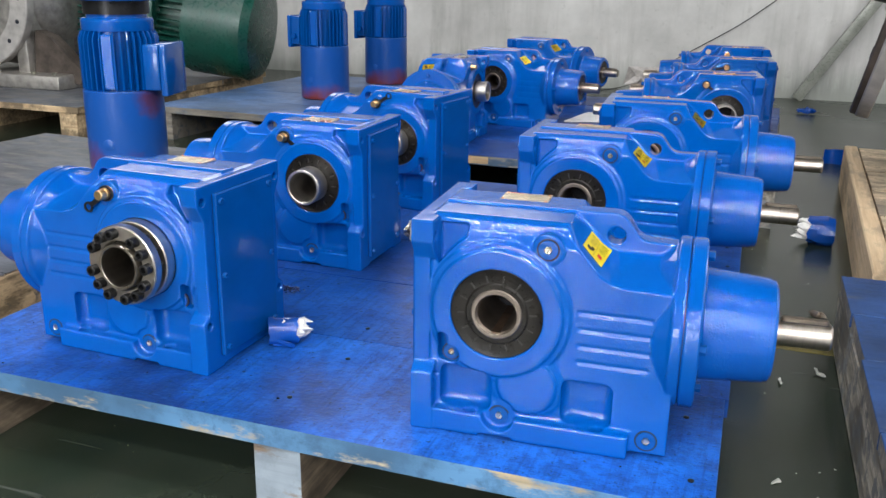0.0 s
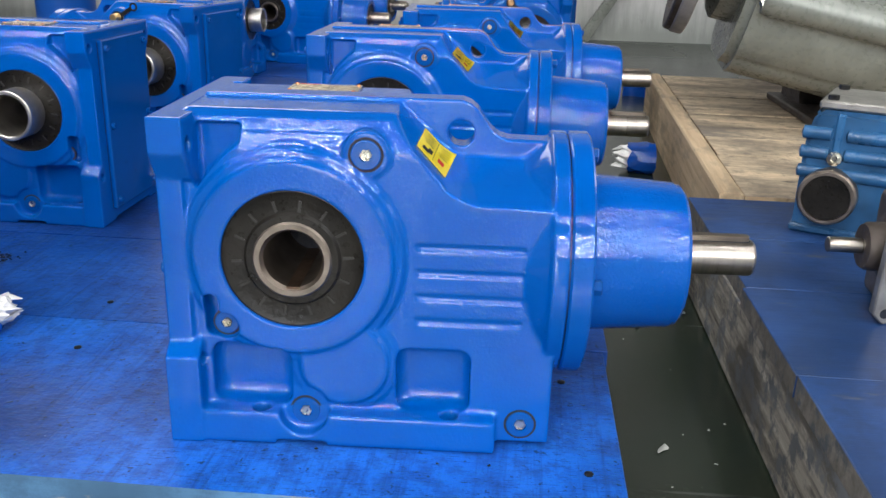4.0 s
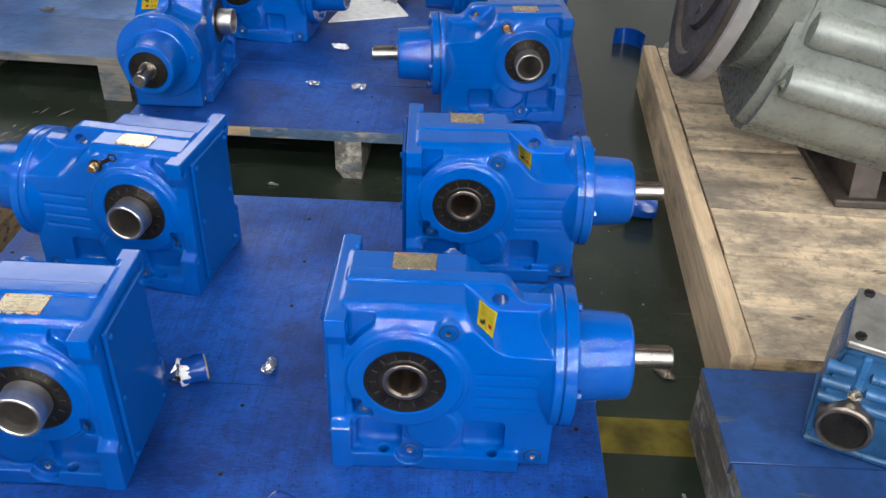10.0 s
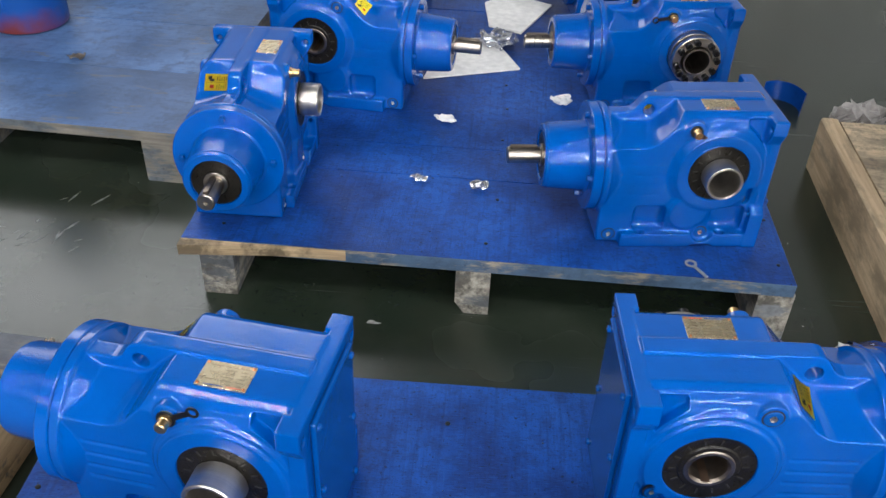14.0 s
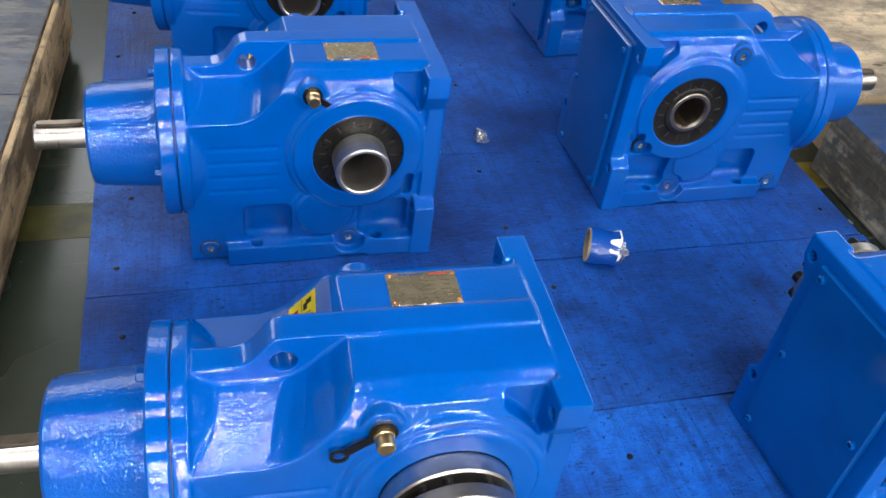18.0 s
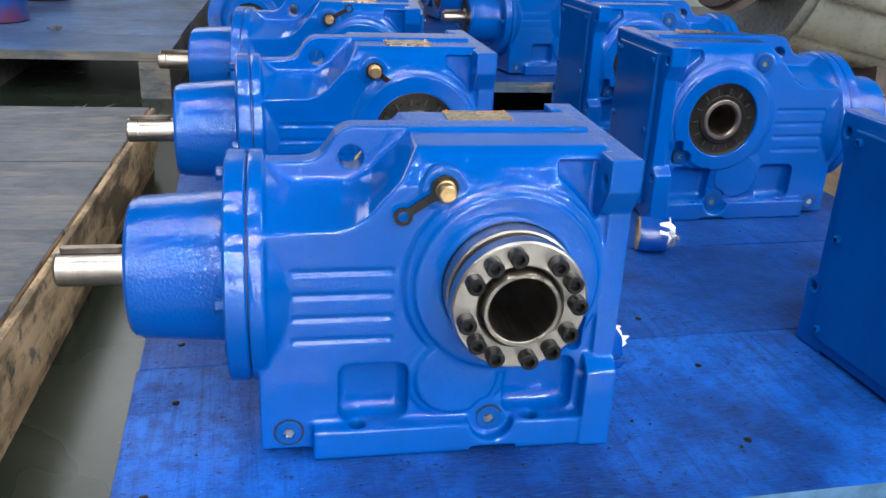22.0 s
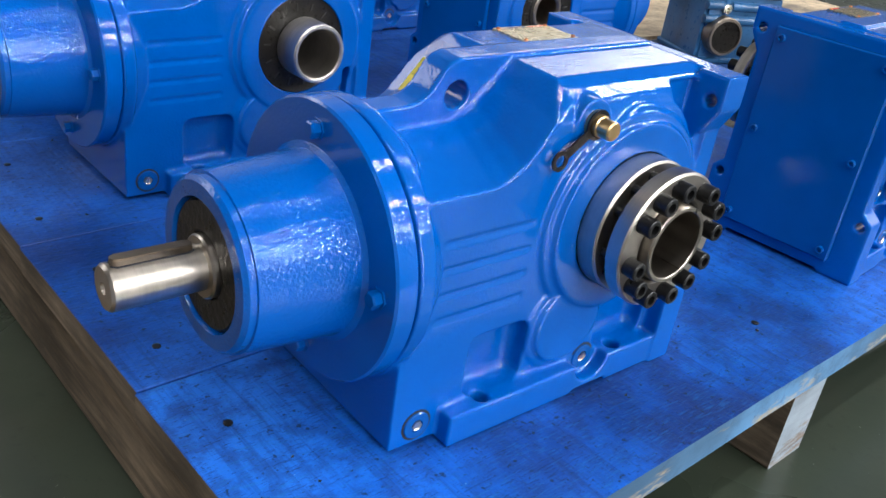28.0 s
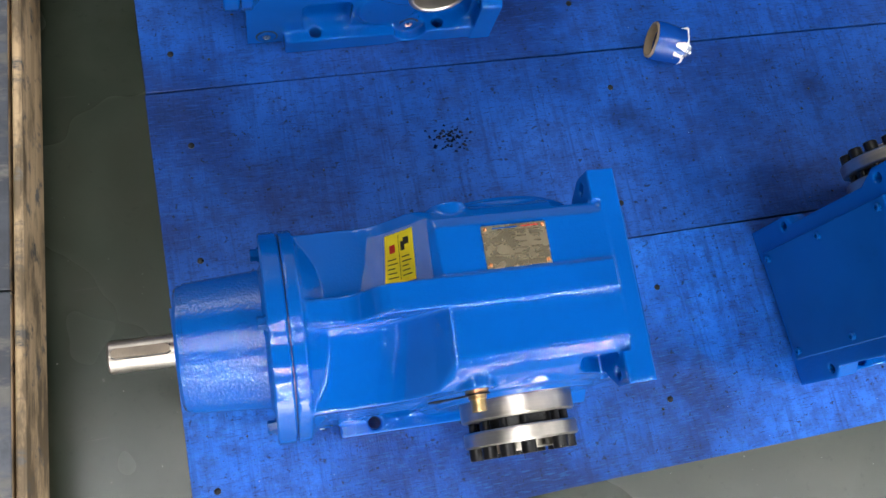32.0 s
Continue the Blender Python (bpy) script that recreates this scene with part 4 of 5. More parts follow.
gearbox(pose(-0.008, 0.69, 0, 0, 0, 0.5), "glossy blue gearbox with yellow label behind a similar one", "disc")
gearbox(pose(0.068, 1.238, 0, 0, 0, 2.7), "glossy blue gearbox turned slightly, by the pallet's back edge", "disc")
gearbox(pose(-0.587, 0.045, 0, 0, 0, 177.8), "glossy blue gearbox with steel shrink disc and brass breather", "disc", 215, "near", -1, True)
gearbox(pose(-0.579, 0.614, 0, 0, 0, 180), "glossy blue gearbox with plain hollow shaft end and brass breather", "stub", 325, "near", 1)
gearbox(pose(-0.583, 1.155, 0, 0, 0, 171.8), "glossy blue gearbox turned askew with plain hollow shaft end", "stub", 30, "near", 1)
gearbox(pose(-0.822, 2.179, 0, 0, 0, -90), "blue gearbox with its input shaft pointing over the pallet edge", "stub", None, "far", 1)
gearbox(pose(-0.738, 2.625, 0, 0, 0, -6), "blue gearbox with yellow label beside a sheet of paper", "stub", None, "far")
gearbox(pose(-0.75, 3.35, 0, 0, 0, -14), "blue gearbox turned askew at the far end of the pallet", "stub", None, "far")
gearbox(pose(0.223, 2.054, 0, 0, 0, 186.5), "blue gearbox with hollow shaft end near the pallet's front edge", "stub", 325, "far")
gearbox(pose(0.265, 2.69, 0, 0, 0, 186), "blue gearbox with steel shrink disc in the middle of the row", "disc", 190, "far")
gearbox(pose(0.243, 3.315, 0, 0, 0, 186), "blue gearbox with steel shrink disc at the row's far end", "disc", None, "far")


# ---- pallets ----
def board(bm, x0, x1, y0, y1, z0, z1, rng, wob=0.0015, bev=0.0012):
    """A sawn board with slightly uneven edges."""
    n = 7
    ring_lo, ring_hi = [], []
    pts = [(x0 + (x1 - x0) * i / n, y0 + rng.uniform(0, wob)) for i in range(n + 1)] + [(x1 - (x1 - x0) * i / n, y1 - rng.uniform(0, wob)) for i in range(n + 1)]
    prism(bm, pts, "z", z0, z1)
    es = [e for e in bm.edges if abs(e.verts[0].co.z - z1) < 1e-6 and abs(e.verts[1].co.z - z1) < 1e-6]
    bmesh.ops.bevel(bm, geom=es, offset=bev, segments=1, affect="EDGES")
    return bm


def pallet(m, label, x0, x1, ys, top, deck, edge, bearers, thick=0.034, bearer_w=0.078, seed=1, chamfer=True, group="pallets", beam=None, ends=None, first=None):
    rng = random.Random(seed)
    unit = thing("pallet", m, label, "pallet", group)
    for k, (y0, y1) in enumerate(ys):
        d = part("deck_board", board(bmesh.new(), x0 + rng.uniform(0, 0.006), x1 - rng.uniform(0, 0.012), y0 + 0.0005, y1 - 0.0005, top - thick + rng.uniform(-0.002, 0), top - rng.uniform(0, 0.0015), rng), first if first and k == 0 else deck, unit, smooth=0)
        d.data.materials.append(edge)
        if ends:
            d.data.materials.append(ends)
        for p in d.data.polygons:
            inner = (p.normal.y < -0.5 and y0 > ys[0][0]) or (p.normal.y > 0.5 and y1 < ys[-1][1])
            if abs(p.normal.z) < 0.3 and not inner:
                p.material_index = 2 if ends and abs(p.normal.x) > 0.7 else 1
    ya, yb = ys[0][0], ys[-1][1]
    for k, bx in enumerate(bearers):
        lo, hi, w = FLOOR, top - thick - 0.002, bearer_w / 2
        c = 0.022 if chamfer and k == 1 else 0.003
        bm = prism(bmesh.new(), [(bx - w, hi), (bx - w, lo + c * 1.4), (bx - w + c, lo), (bx + w, lo), (bx + w, hi)], "y", ya + 0.01, yb - 0.01)
        b = part("bearer", bm, beam or edge, unit, smooth=0)
        if ends:
            b.data.materials.append(ends)
            for p in b.data.polygons:
                p.material_index = 1 if abs(p.normal.x) > 0.7 else 0
    return unit


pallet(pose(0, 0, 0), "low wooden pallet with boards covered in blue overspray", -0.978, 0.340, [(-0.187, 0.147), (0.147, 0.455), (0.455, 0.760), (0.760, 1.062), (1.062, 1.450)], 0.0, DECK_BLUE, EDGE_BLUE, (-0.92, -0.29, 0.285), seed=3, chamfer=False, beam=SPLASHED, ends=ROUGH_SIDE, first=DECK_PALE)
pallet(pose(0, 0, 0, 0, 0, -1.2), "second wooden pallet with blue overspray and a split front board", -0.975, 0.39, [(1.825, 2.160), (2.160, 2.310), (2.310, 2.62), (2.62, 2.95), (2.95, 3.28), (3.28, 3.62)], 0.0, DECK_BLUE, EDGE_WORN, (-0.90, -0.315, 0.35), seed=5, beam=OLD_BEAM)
grey = pallet(pose(-1.178, 0, 0, 0, 0, -3.7), "wooden pallet with grey-blue worn boards", -1.25, 0.0, [(-0.75, -0.43), (-0.43, -0.10), (-0.10, 0.20), (0.20, 0.63), (0.63, 1.02), (1.02, 1.50)], 0.0, DECK_GREY, ROUGH_BEAM, (-1.19, -0.62, -0.05), 0.05, 0.1, 7, False, beam=ROUGH_BEAM)
part("side_beam", board(bmesh.new(), 0.001, 0.013, -0.75, 1.50, -0.118, -0.002, random.Random(6), 0.001, 0.003), ROUGH_BEAM, grey, "rough tan side beam with dark bark stains", 0)
pallet(pose(-1.085, 2.30, 0, 0, 0, -3), "wide pallet with worn blue-grey boards carrying motors", -1.35, 0.0, [(0, 0.36), (0.36, 0.72), (0.72, 1.08), (1.08, 1.55)], 0.0, DECK_HAZE, OLD, (-1.28, -0.66, -0.06), 0.03, 0.1, 9, False)
pallet(pose(0, 0, 0), "wooden pallet with bright blue boards and a weathered side beam", 0.553, 1.75, [(-0.75, -0.40), (-0.40, -0.16), (-0.16, 0.118), (0.118, 0.395), (0.395, 0.625), (0.625, 0.872)], 0.0, DECK_DUSTY, OLD, (0.60, 1.15, 1.70), 0.03, 0.09, 11, False, beam=OLD_BEAM)
timber = pallet(pose(0.624, 0.915, 0, 0, 0, -2.2), "heavy raw timber pallet with tall side beam and stained boards", 0.05, 1.5, [(0.004, 0.37), (0.376, 0.585), (0.590, 0.91), (0.930, 1.23), (1.240, 1.70)], -0.004, RAW, RAW_EDGE, (0.75, 1.44), 0.035, 0.11, 13, False, beam=RAW_BEAM)
part("side_beam", board(bmesh.new(), 0.0, 0.048, 0.0, 1.705, FLOOR, 0.0, random.Random(2), 0.001, 0.004), RAW_BEAM, timber, "tall pine side beam with knots", 0)
pallet(pose(0, 0, 0), "far wooden pallet with dark dusty boards", -4.2, -2.68, [(2.16, 2.55), (2.55, 2.95), (2.95, 3.4), (3.4, 3.9)], 0.0, DECK_GREY, RAW_EDGE, (-4.1, -3.4, -2.75), 0.03, 0.1, 15, False)


for ob in list(scene.objects):
    if ob.get("label", "").startswith("second wooden"):
        bm = bmesh.new()
        prism(bm, [(-0.972, 1.800), (-0.76, 1.8215), (-0.70, 1.8240), (-0.60, 1.8245), (-0.60, 1.83), (-0.972, 1.83)], "z", -0.030, -0.0035)
        part("split_edge", bm, RAW_EDGE, ob, "pale split board edge", 0)


# nails in the blue boards, at the bearers
def nails(unit, xs, ys, top, seed):
    rng = random.Random(seed)
    me = kept("nail", lambda: mesh("nail", lathe(bmesh.new(), "z", (0, 0), [(0.0045, -0.002), (0.0045, 0.0004), (0.003, 0.0012), (0, 0.0012)], 9), BLACK))
    for y0, y1 in ys:
        for x in xs:
            for f in (0.24, 0.76):
                hang("nail", me, unit, pose(x + rng.uniform(-0.02, 0.02), y0 + (y1 - y0) * f + rng.uniform(-0.02, 0.02), top))


for ob in list(scene.objects):
    if ob.get("label", "").startswith("low wooden pallet"):
        nails(ob, (-0.932, -0.30, 0.30), [(-0.187, 0.147), (0.147, 0.455), (0.455, 0.760), (0.760, 1.062), (1.062, 1.450)], 0.0, 21)
    if ob.get("label", "").startswith("second wooden"):
        nails(ob, (-0.91, -0.28, 0.34), [(1.825, 2.160), (2.310, 2.62), (2.62, 2.95)], 0.0, 22)


# ---- motors ----
def fade_material(name, patch):
    """Blue paint sprayed thinly over red primer, the primer showing low down and in patches."""
    mat, tree, bsdf = nodes_of(name)
    vec = coords(tree)
    sep = tree.nodes.new("ShaderNodeSeparateXYZ")
    tc = tree.nodes.new("ShaderNodeTexCoord")
    tree.links.new(tc.outputs["Object"], sep.inputs[0])
    mix = tree.nodes.new("ShaderNodeMath")
    mix.operation = "MULTIPLY_ADD"
    mix.inputs[1].default_value = 0.22
    tree.links.new(noise_of(tree, vec, 7.0, 4.0), mix.inputs[0])
    tree.links.new(sep.outputs["Z"], mix.inputs[2])
    tone = ramp(tree, mix.outputs[0], [(0.10, (0.16, 0.026, 0.022)), (0.185, (0.004, 0.066, 0.30))])
    far = tree.nodes.new("ShaderNodeVectorMath")
    far.operation, far.inputs[1].default_value = "DISTANCE", (0.108, -0.06, 0.235)
    tree.links.new(tc.outputs["Object"], far.inputs[0])
    rag = tree.nodes.new("ShaderNodeMath")
    rag.operation, rag.inputs[1].default_value = "MULTIPLY_ADD", 0.07
    tree.links.new(noise_of(tree, vec, 30.0, 4.0), rag.inputs[0])
    tree.links.new(far.outputs["Value"], rag.inputs[2])
    tone = mixed(tree, ramp(tree, rag.outputs[0], [(0.055, (patch,) * 3), (0.10, (0, 0, 0))]), tone, (0.10, 0.020, 0.022))
    tree.links.new(tone, bsdf.inputs["Base Color"])
    bsdf.inputs["Roughness"].default_value = 0.30
    bump(tree, bsdf, noise_of(tree, vec, 140.0, 2.0), 0.5, 0.0008)
    return mat


PRIMER, PATCHED = fade_material("blue_over_red_primer", 0.0), fade_material("blue_over_red_primer_patch", 0.75)


def motor(m, label, box_turn):
    """A finned motor stood on its fan cowl, with a terminal box on one side."""
    unit = thing("electric_motor", m, label, "motor", "motors standing on end")
    cowl = [(0.112, 0.0), (0.121, 0.004), (0.1235, 0.012), (0.1235, 0.262), (0.121, 0.266), (0.10, 0.266)]
    skin = PATCHED if "through" in label else PRIMER
    hang("fan_cowl", kept(("cowl", skin.name), lambda: mesh("fan_cowl", lathe(bmesh.new(), "z", (0, 0), cowl, 56), skin)), unit, None, "blue fan cowl with red primer showing")

    def seam():
        return mesh("cowl_boss", lathe(bmesh.new(), "y", (0, 0.10), [(0, -0.120), (0.018, -0.120), (0.018, -0.1245), (0.016, -0.1255), (0, -0.1255)], 20), PRIMER)
    hang("cowl_boss", kept("cboss", seam), unit, pose(0, 0, 0, 0, 0, -10))
    hang("stator", kept("stator", lambda: mesh("stator", lathe(bmesh.new(), "z", (0, 0), [(0, 0.262), (0.098, 0.262), (0.098, 0.46), (0, 0.46)], 48), BLUE_FLAT)), unit)

    def fin():
        bm = bmesh.new()
        prism(bm, [(0.09, 0.268), (0.121, 0.268), (0.122, 0.272), (0.122, 0.425), (0.112, 0.448), (0.09, 0.450)], "y", -0.0022, 0.0022)
        return mesh("fin", bm, BLUE_FLAT, 0)
    for k in range(36):
        if k % 9 in (0,):
            continue
        hang("fin", kept("fin", fin), unit, pose(0, 0, 0, 0, 0, k * 10))

    def pad():
        return mesh("foot_pad", box(bmesh.new(), 0.09, 0.119, -0.018, 0.018, 0.272, 0.44, 0.004), BLUE_ROUGH)
    for a in (0, 90, 180, 270):
        hang("foot_pad", kept("pad", pad), unit, pose(0, 0, 0, 0, 0, a))
    shield = [(0.06, 0.448), (0.108, 0.448), (0.110, 0.452), (0.110, 0.480), (0.106, 0.486), (0.092, 0.488), (0.092, 0.500), (0, 0.500)]
    hang("end_shield", kept("shield", lambda: mesh("end_shield", lathe(bmesh.new(), "z", (0, 0), shield, 48), BLUE)), unit)
    hang("adapter_ring", kept("adapter", lambda: mesh("adapter_ring", rod(bmesh.new(), "z", (0, 0), 0.100, 0.498, 0.542, 48), BLACK)), unit, None, "dark bare adapter ring")
    flange = [(0, 0.540), (0.128, 0.540), (0.131, 0.544), (0.131, 0.580), (0.12, 0.587), (0.075, 0.595), (0.07, 0.655), (0, 0.655)]
    hang("mounting_flange", kept("mflange", lambda: mesh("mounting_flange", lathe(bmesh.new(), "z", (0, 0), flange, 48), BLUE)), unit)
    turn = pose(0, 0, 0, 0, 0, box_turn)
    tb = hang("terminal_box", kept("tbox", lambda: mesh("terminal_box", box(bmesh.new(), 0.106, 0.160, -0.070, 0.070, 0.268, 0.410, 0.006, 2), BLUE_FLAT)), unit, turn)
    hang("box_lid", kept("tlid", lambda: mesh("box_lid", box(bmesh.new(), 0.1615, 0.184, -0.073, 0.073, 0.252, 0.413, 0.005, 2), BLUE_FLAT)), tb)
    hang("cable_gland", kept("gland", lambda: mesh("cable_gland", rod(bmesh.new(), "y", (0.135, 0.31), 0.014, 0.068, 0.086, 14), BLUE_FLAT)), tb)
    return unit


motor(pose(-1.60, 1.17, 0, 0, 0, 20), "blue electric motor on its fan cowl, red primer showing through", -8)
motor(pose(-1.79, 2.98, 0, 0, 0, 0), "blue electric motor standing on its red-edged fan cowl", 168)
motor(pose(-1.75, 3.70, 0, 0, 0, 0), "farther blue electric motor standing on its fan cowl", 165)


# ---- green motor and grey unit on the far pallet ----
unit = thing("green_motor", pose(-3.05, 3.35, 0.062, 0, 8, 12), "large dark green finned motor lying on a pallet", "motor")
R, H = 0.30, 0.31
part("fan_cowl", lathe(bmesh.new(), "x", (0, H), [(0, 0.60), (0.20, 0.60), (R - 0.03, 0.585), (R, 0.54), (R, 0.20), (R - 0.012, 0.20), (0, 0.20)], 56), GREEN, unit)
part("stator", rod(bmesh.new(), "x", (0, H), R - 0.06, -0.5, 0.2, 48), GREEN, unit)
fin_mesh = mesh("fin", box(bmesh.new(), -0.48, 0.195, R - 0.08, R - 0.012, -0.004, 0.004), GREEN, 0)
for k in range(48):
    hang("fin", fin_mesh, unit, Matrix.Translation((0, 0, H)) @ pose(0, 0, 0, k * 7.5, 0, 0))
part("end_shield", lathe(bmesh.new(), "x", (0, H), [(0, -0.62), (0.12, -0.62), (0.27, -0.55), (0.28, -0.5), (0, -0.5)], 48), GREEN, unit)
part("mounting_flange", rod(bmesh.new(), "x", (0, H), 0.452, -0.57, -0.53, 64, 0.004), GREEN, unit)
tb = part("terminal_box", box(bmesh.new(), -0.30, 0.06, -0.36, -0.24, H - 0.04, H + 0.17, 0.012, 2), GREEN, unit)
part("box_lid", box(bmesh.new(), -0.31, 0.07, -0.375, -0.361, H - 0.05, H + 0.18, 0.006, 2), GREEN, tb)

unit = thing("grey_gear_unit", pose(-3.72, 2.78, 0, 0, 0, 0), "bare grey cast gear unit with a wide bright ring", "gear unit")
part("casing", lathe(bmesh.new(), "y", (0, 0.47), [(0, -0.05), (0.30, -0.05), (0.36, 0.02), (0.38, 0.12), (0.38, 0.5), (0, 0.5)], 56), ALU, unit)
part("face_ring", ring(bmesh.new(), "y", (0, 0.47), 0.26, 0.37, -0.16, -0.10, 64, 0.006), PALE_RING, unit, "bright machined ring with bolt holes")
part("ring_neck", ring(bmesh.new(), "y", (0, 0.47), 0.25, 0.30, -0.10, -0.04, 48), ALU, unit)
hole_mesh = mesh("bolt_hole", rod(bmesh.new(), "y", (0, 0), 0.012, -0.162, -0.158, 12), GAP)
for k in range(16):
    a = math.tau * k / 16
    hang("bolt_hole", hole_mesh, unit, Matrix.Translation((0.318 * math.cos(a), 0, 0.47 + 0.318 * math.sin(a))))
part("casing_rib", box(bmesh.new(), 0.22, 0.30, -0.12, 0.25, 0.06, 0.40, 0.012, 2), ALU, unit)
part("base", box(bmesh.new(), -0.4, 0.56, -0.20, 0.45, 0.0, 0.075, 0.01, 2), ALU, unit)
bm = bmesh.new()
prism(bm, [(0.30, 0.07), (0.60, 0.02), (0.62, 0.09), (0.42, 0.27), (0.33, 0.30)], "y", -0.08, 0.0)
part("bracket", bm, DARK_IRON, unit, "rust-brown angled bracket")
bolt = mesh("base_bolt", lathe(bmesh.new(), "z", (0, 0), [(0.014, 0.075), (0.014, 0.09), (0, 0.092)], 6), ZINC, 0)
for x in (-0.1, 0.12, 0.36, 0.5):
    hang("base_bolt", bolt, unit, pose(x, -0.16, 0))


# ---- big grey machine on the raw timber pallet ----
unit = thing("industrial_gear_unit", pose(0, 0, 0), "large grey gear unit with a dark disc and thick steel shaft", "gear unit")
AY, AZ = 1.84, 0.645
tilt = Matrix.Translation((0.715, AY, AZ)) @ pose(0, 0, 0, 0, 12, -7)
hang("output_shaft", mesh("output_shaft", lathe(bmesh.new(), "x", (0, 0), [(0, -0.36), (0.080, -0.36), (0.086, -0.354), (0.086, -0.03), (0.105, -0.025), (0.11, 0.0), (0, 0.0)], 56), STEEL), unit, tilt, "thick bright steel shaft")
disc = [(0.0, -0.012), (0.13, -0.012), (0.135, -0.004), (0.20, -0.004), (0.21, -0.016), (0.29, -0.016), (0.30, -0.004), (0.355, -0.004), (0.365, -0.016), (0.415, -0.016), (0.42, -0.011), (0.42, 0.022), (0.415, 0.026), (0, 0.026)]
face = hang("face_disc", mesh("face_disc", lathe(bmesh.new(), "x", (0, 0), disc, 80), DARK_IRON), unit, tilt, "dark rusty cast disc with slots")
slot = mesh("disc_slot", box(bmesh.new(), -0.019, -0.010, -0.022, 0.022, -0.012, 0.012, 0.004, 2), BLACK)
for a in (20, 65, 110, 155, 200, 245, 290, 335):
    hang("disc_slot", slot, face, pose(0, 0, 0, a, 0, 0) @ pose(0, 0, 0.25))
hang("disc_rim", mesh("disc_rim", ring(bmesh.new(), "x", (0, 0), 0.39, 0.424, 0.002, 0.040, 80, 0.004), PALE_RING), unit, tilt, "brighter machined disc rim")
hang("neck", mesh("neck", lathe(bmesh.new(), "x", (0, 0), [(0.16, 0.02), (0.16, 0.05), (0.26, 0.09), (0, 0.09), (0, 0.02)], 48), GREY_IRON), unit, tilt)
hang("end_plate", mesh("end_plate", lathe(bmesh.new(), "x", (0, 0), [(0, 0.07), (0.28, 0.07), (0.34, 0.085), (0.36, 0.10), (0.36, 0.165), (0, 0.165)], 72), GREY_IRON), unit, tilt)
bm = bmesh.new()
prism(bm, [(-0.34, -0.20), (-0.33, -0.32), (-0.26, -0.44), (-0.15, -0.48), (0.15, -0.48), (0.26, -0.44), (0.34, -0.32), (0.34, 0.36), (0.26, 0.5), (-0.26, 0.5), (-0.34, 0.36)], "x", 0.15, 1.10)
bmesh.ops.bevel(bm, geom=bm.edges[:], offset=0.025, segments=3, affect="EDGES")
hang("casing", mesh("casing", bm, GREY_IRON, 40), unit, tilt, "grey painted ribbed casing")
for z in (-0.26, -0.13, 0.0, 0.13, 0.26):
    hang("casing_rib", mesh("casing_rib", lathe(bmesh.new(), "x", (-0.33, z), [(0, 0.18), (0.042, 0.19), (0.046, 0.21), (0.046, 1.05), (0, 1.07)], 24), GREY_IRON), unit, tilt)
hang("casing_bolt", mesh("casing_bolt", lathe(bmesh.new(), "y", (0.195, -0.27), [(0.021, -0.325), (0.021, -0.352), (0.016, -0.358), (0, -0.358)], 6), ZINC, 20), unit, tilt, "bright hexagon bolt head")
for x in (1.06, 1.58):
    for f in (-1, 1):
        bm = bmesh.new()
        prism(bm, [(AY + f * 0.30, 0.016), (AY + f * 0.10, 0.016), (AY + f * 0.15, 0.22), (AY + f * 0.26, 0.22)], "x", x, x + 0.07)
        hang("support_leg", mesh("support_leg", bm, DARK_IRON, 0), unit)
hang("base_plate", mesh("base_plate", box(bmesh.new(), 1.02, 1.74, AY - 0.32, AY + 0.32, -0.003, 0.018, 0.004), DARK_IRON), unit)
tag = hang("paper_tag", mesh("paper_tag", box(bmesh.new(), -0.3615, -0.3605, -0.045, -0.010, 0.005, 0.045), PAPER, 0), unit, tilt, "small white paper tag")
for z in (0.016, 0.024, 0.032):
    hang("tag_print", mesh("tag_print", box(bmesh.new(), -0.362, -0.3612, -0.040, -0.016, z, z + 0.003), INK, 0), tag)


# ---- worm unit and small flange unit on the blue pallet ----
unit = thing("worm_gear_unit", pose(0.783, 0.746, 0, 0, 0, -25), "worn light blue ribbed worm gear unit with dark round cap", "gear unit")
bm = bmesh.new()
prism(bm, [(-0.052, 0.0), (0.165, 0.0), (0.165, 0.15), (0.14, 0.205), (0.125, 0.213), (-0.035, 0.213), (-0.042, 0.205), (-0.052, 0.15)], "y", -0.085, 0.10)
bmesh.ops.bevel(bm, geom=bm.edges[:], offset=0.008, segments=2, affect="EDGES")
part("casing", bm, TEAL, unit, "", 40)
for z in (0.108, 0.141, 0.174):
    for x, w in ((-0.033, 0.022), (0.080, 0.065)):
        part("casing_rib", lathe(bmesh.new(), "x", (-0.084, z), [(0, x - w - 0.004), (0.011, x - w), (0.011, x + w), (0, x + w + 0.004)], 16), TEAL, unit)
part("centre_web", box(bmesh.new(), -0.007, 0.007, -0.0875, -0.07, 0.12, 0.209, 0.003), TEAL, unit)
part("base_flange", box(bmesh.new(), -0.056, 0.170, -0.092, 0.105, 0.0, 0.014, 0.004), TEAL, unit)
part("end_cap", lathe(bmesh.new(), "y", (0.0, 0.072), [(0, -0.08), (0.047, -0.08), (0.047, -0.112), (0.044, -0.116), (0.039, -0.116), (0.038, -0.110), (0, -0.110)], 40), DULL_STEEL, unit, "grey ring round a dark cap")
part("cap_insert", rod(bmesh.new(), "y", (0.0, 0.072), 0.0375, -0.105, -0.1125, 36), RUBBER, unit)
part("casing_screw", lathe(bmesh.new(), "y", (0.0, 0.135), [(0.012, -0.085), (0.012, -0.094), (0.006, -0.095), (0.005, -0.089), (0, -0.089)], 12), ZINC, unit)
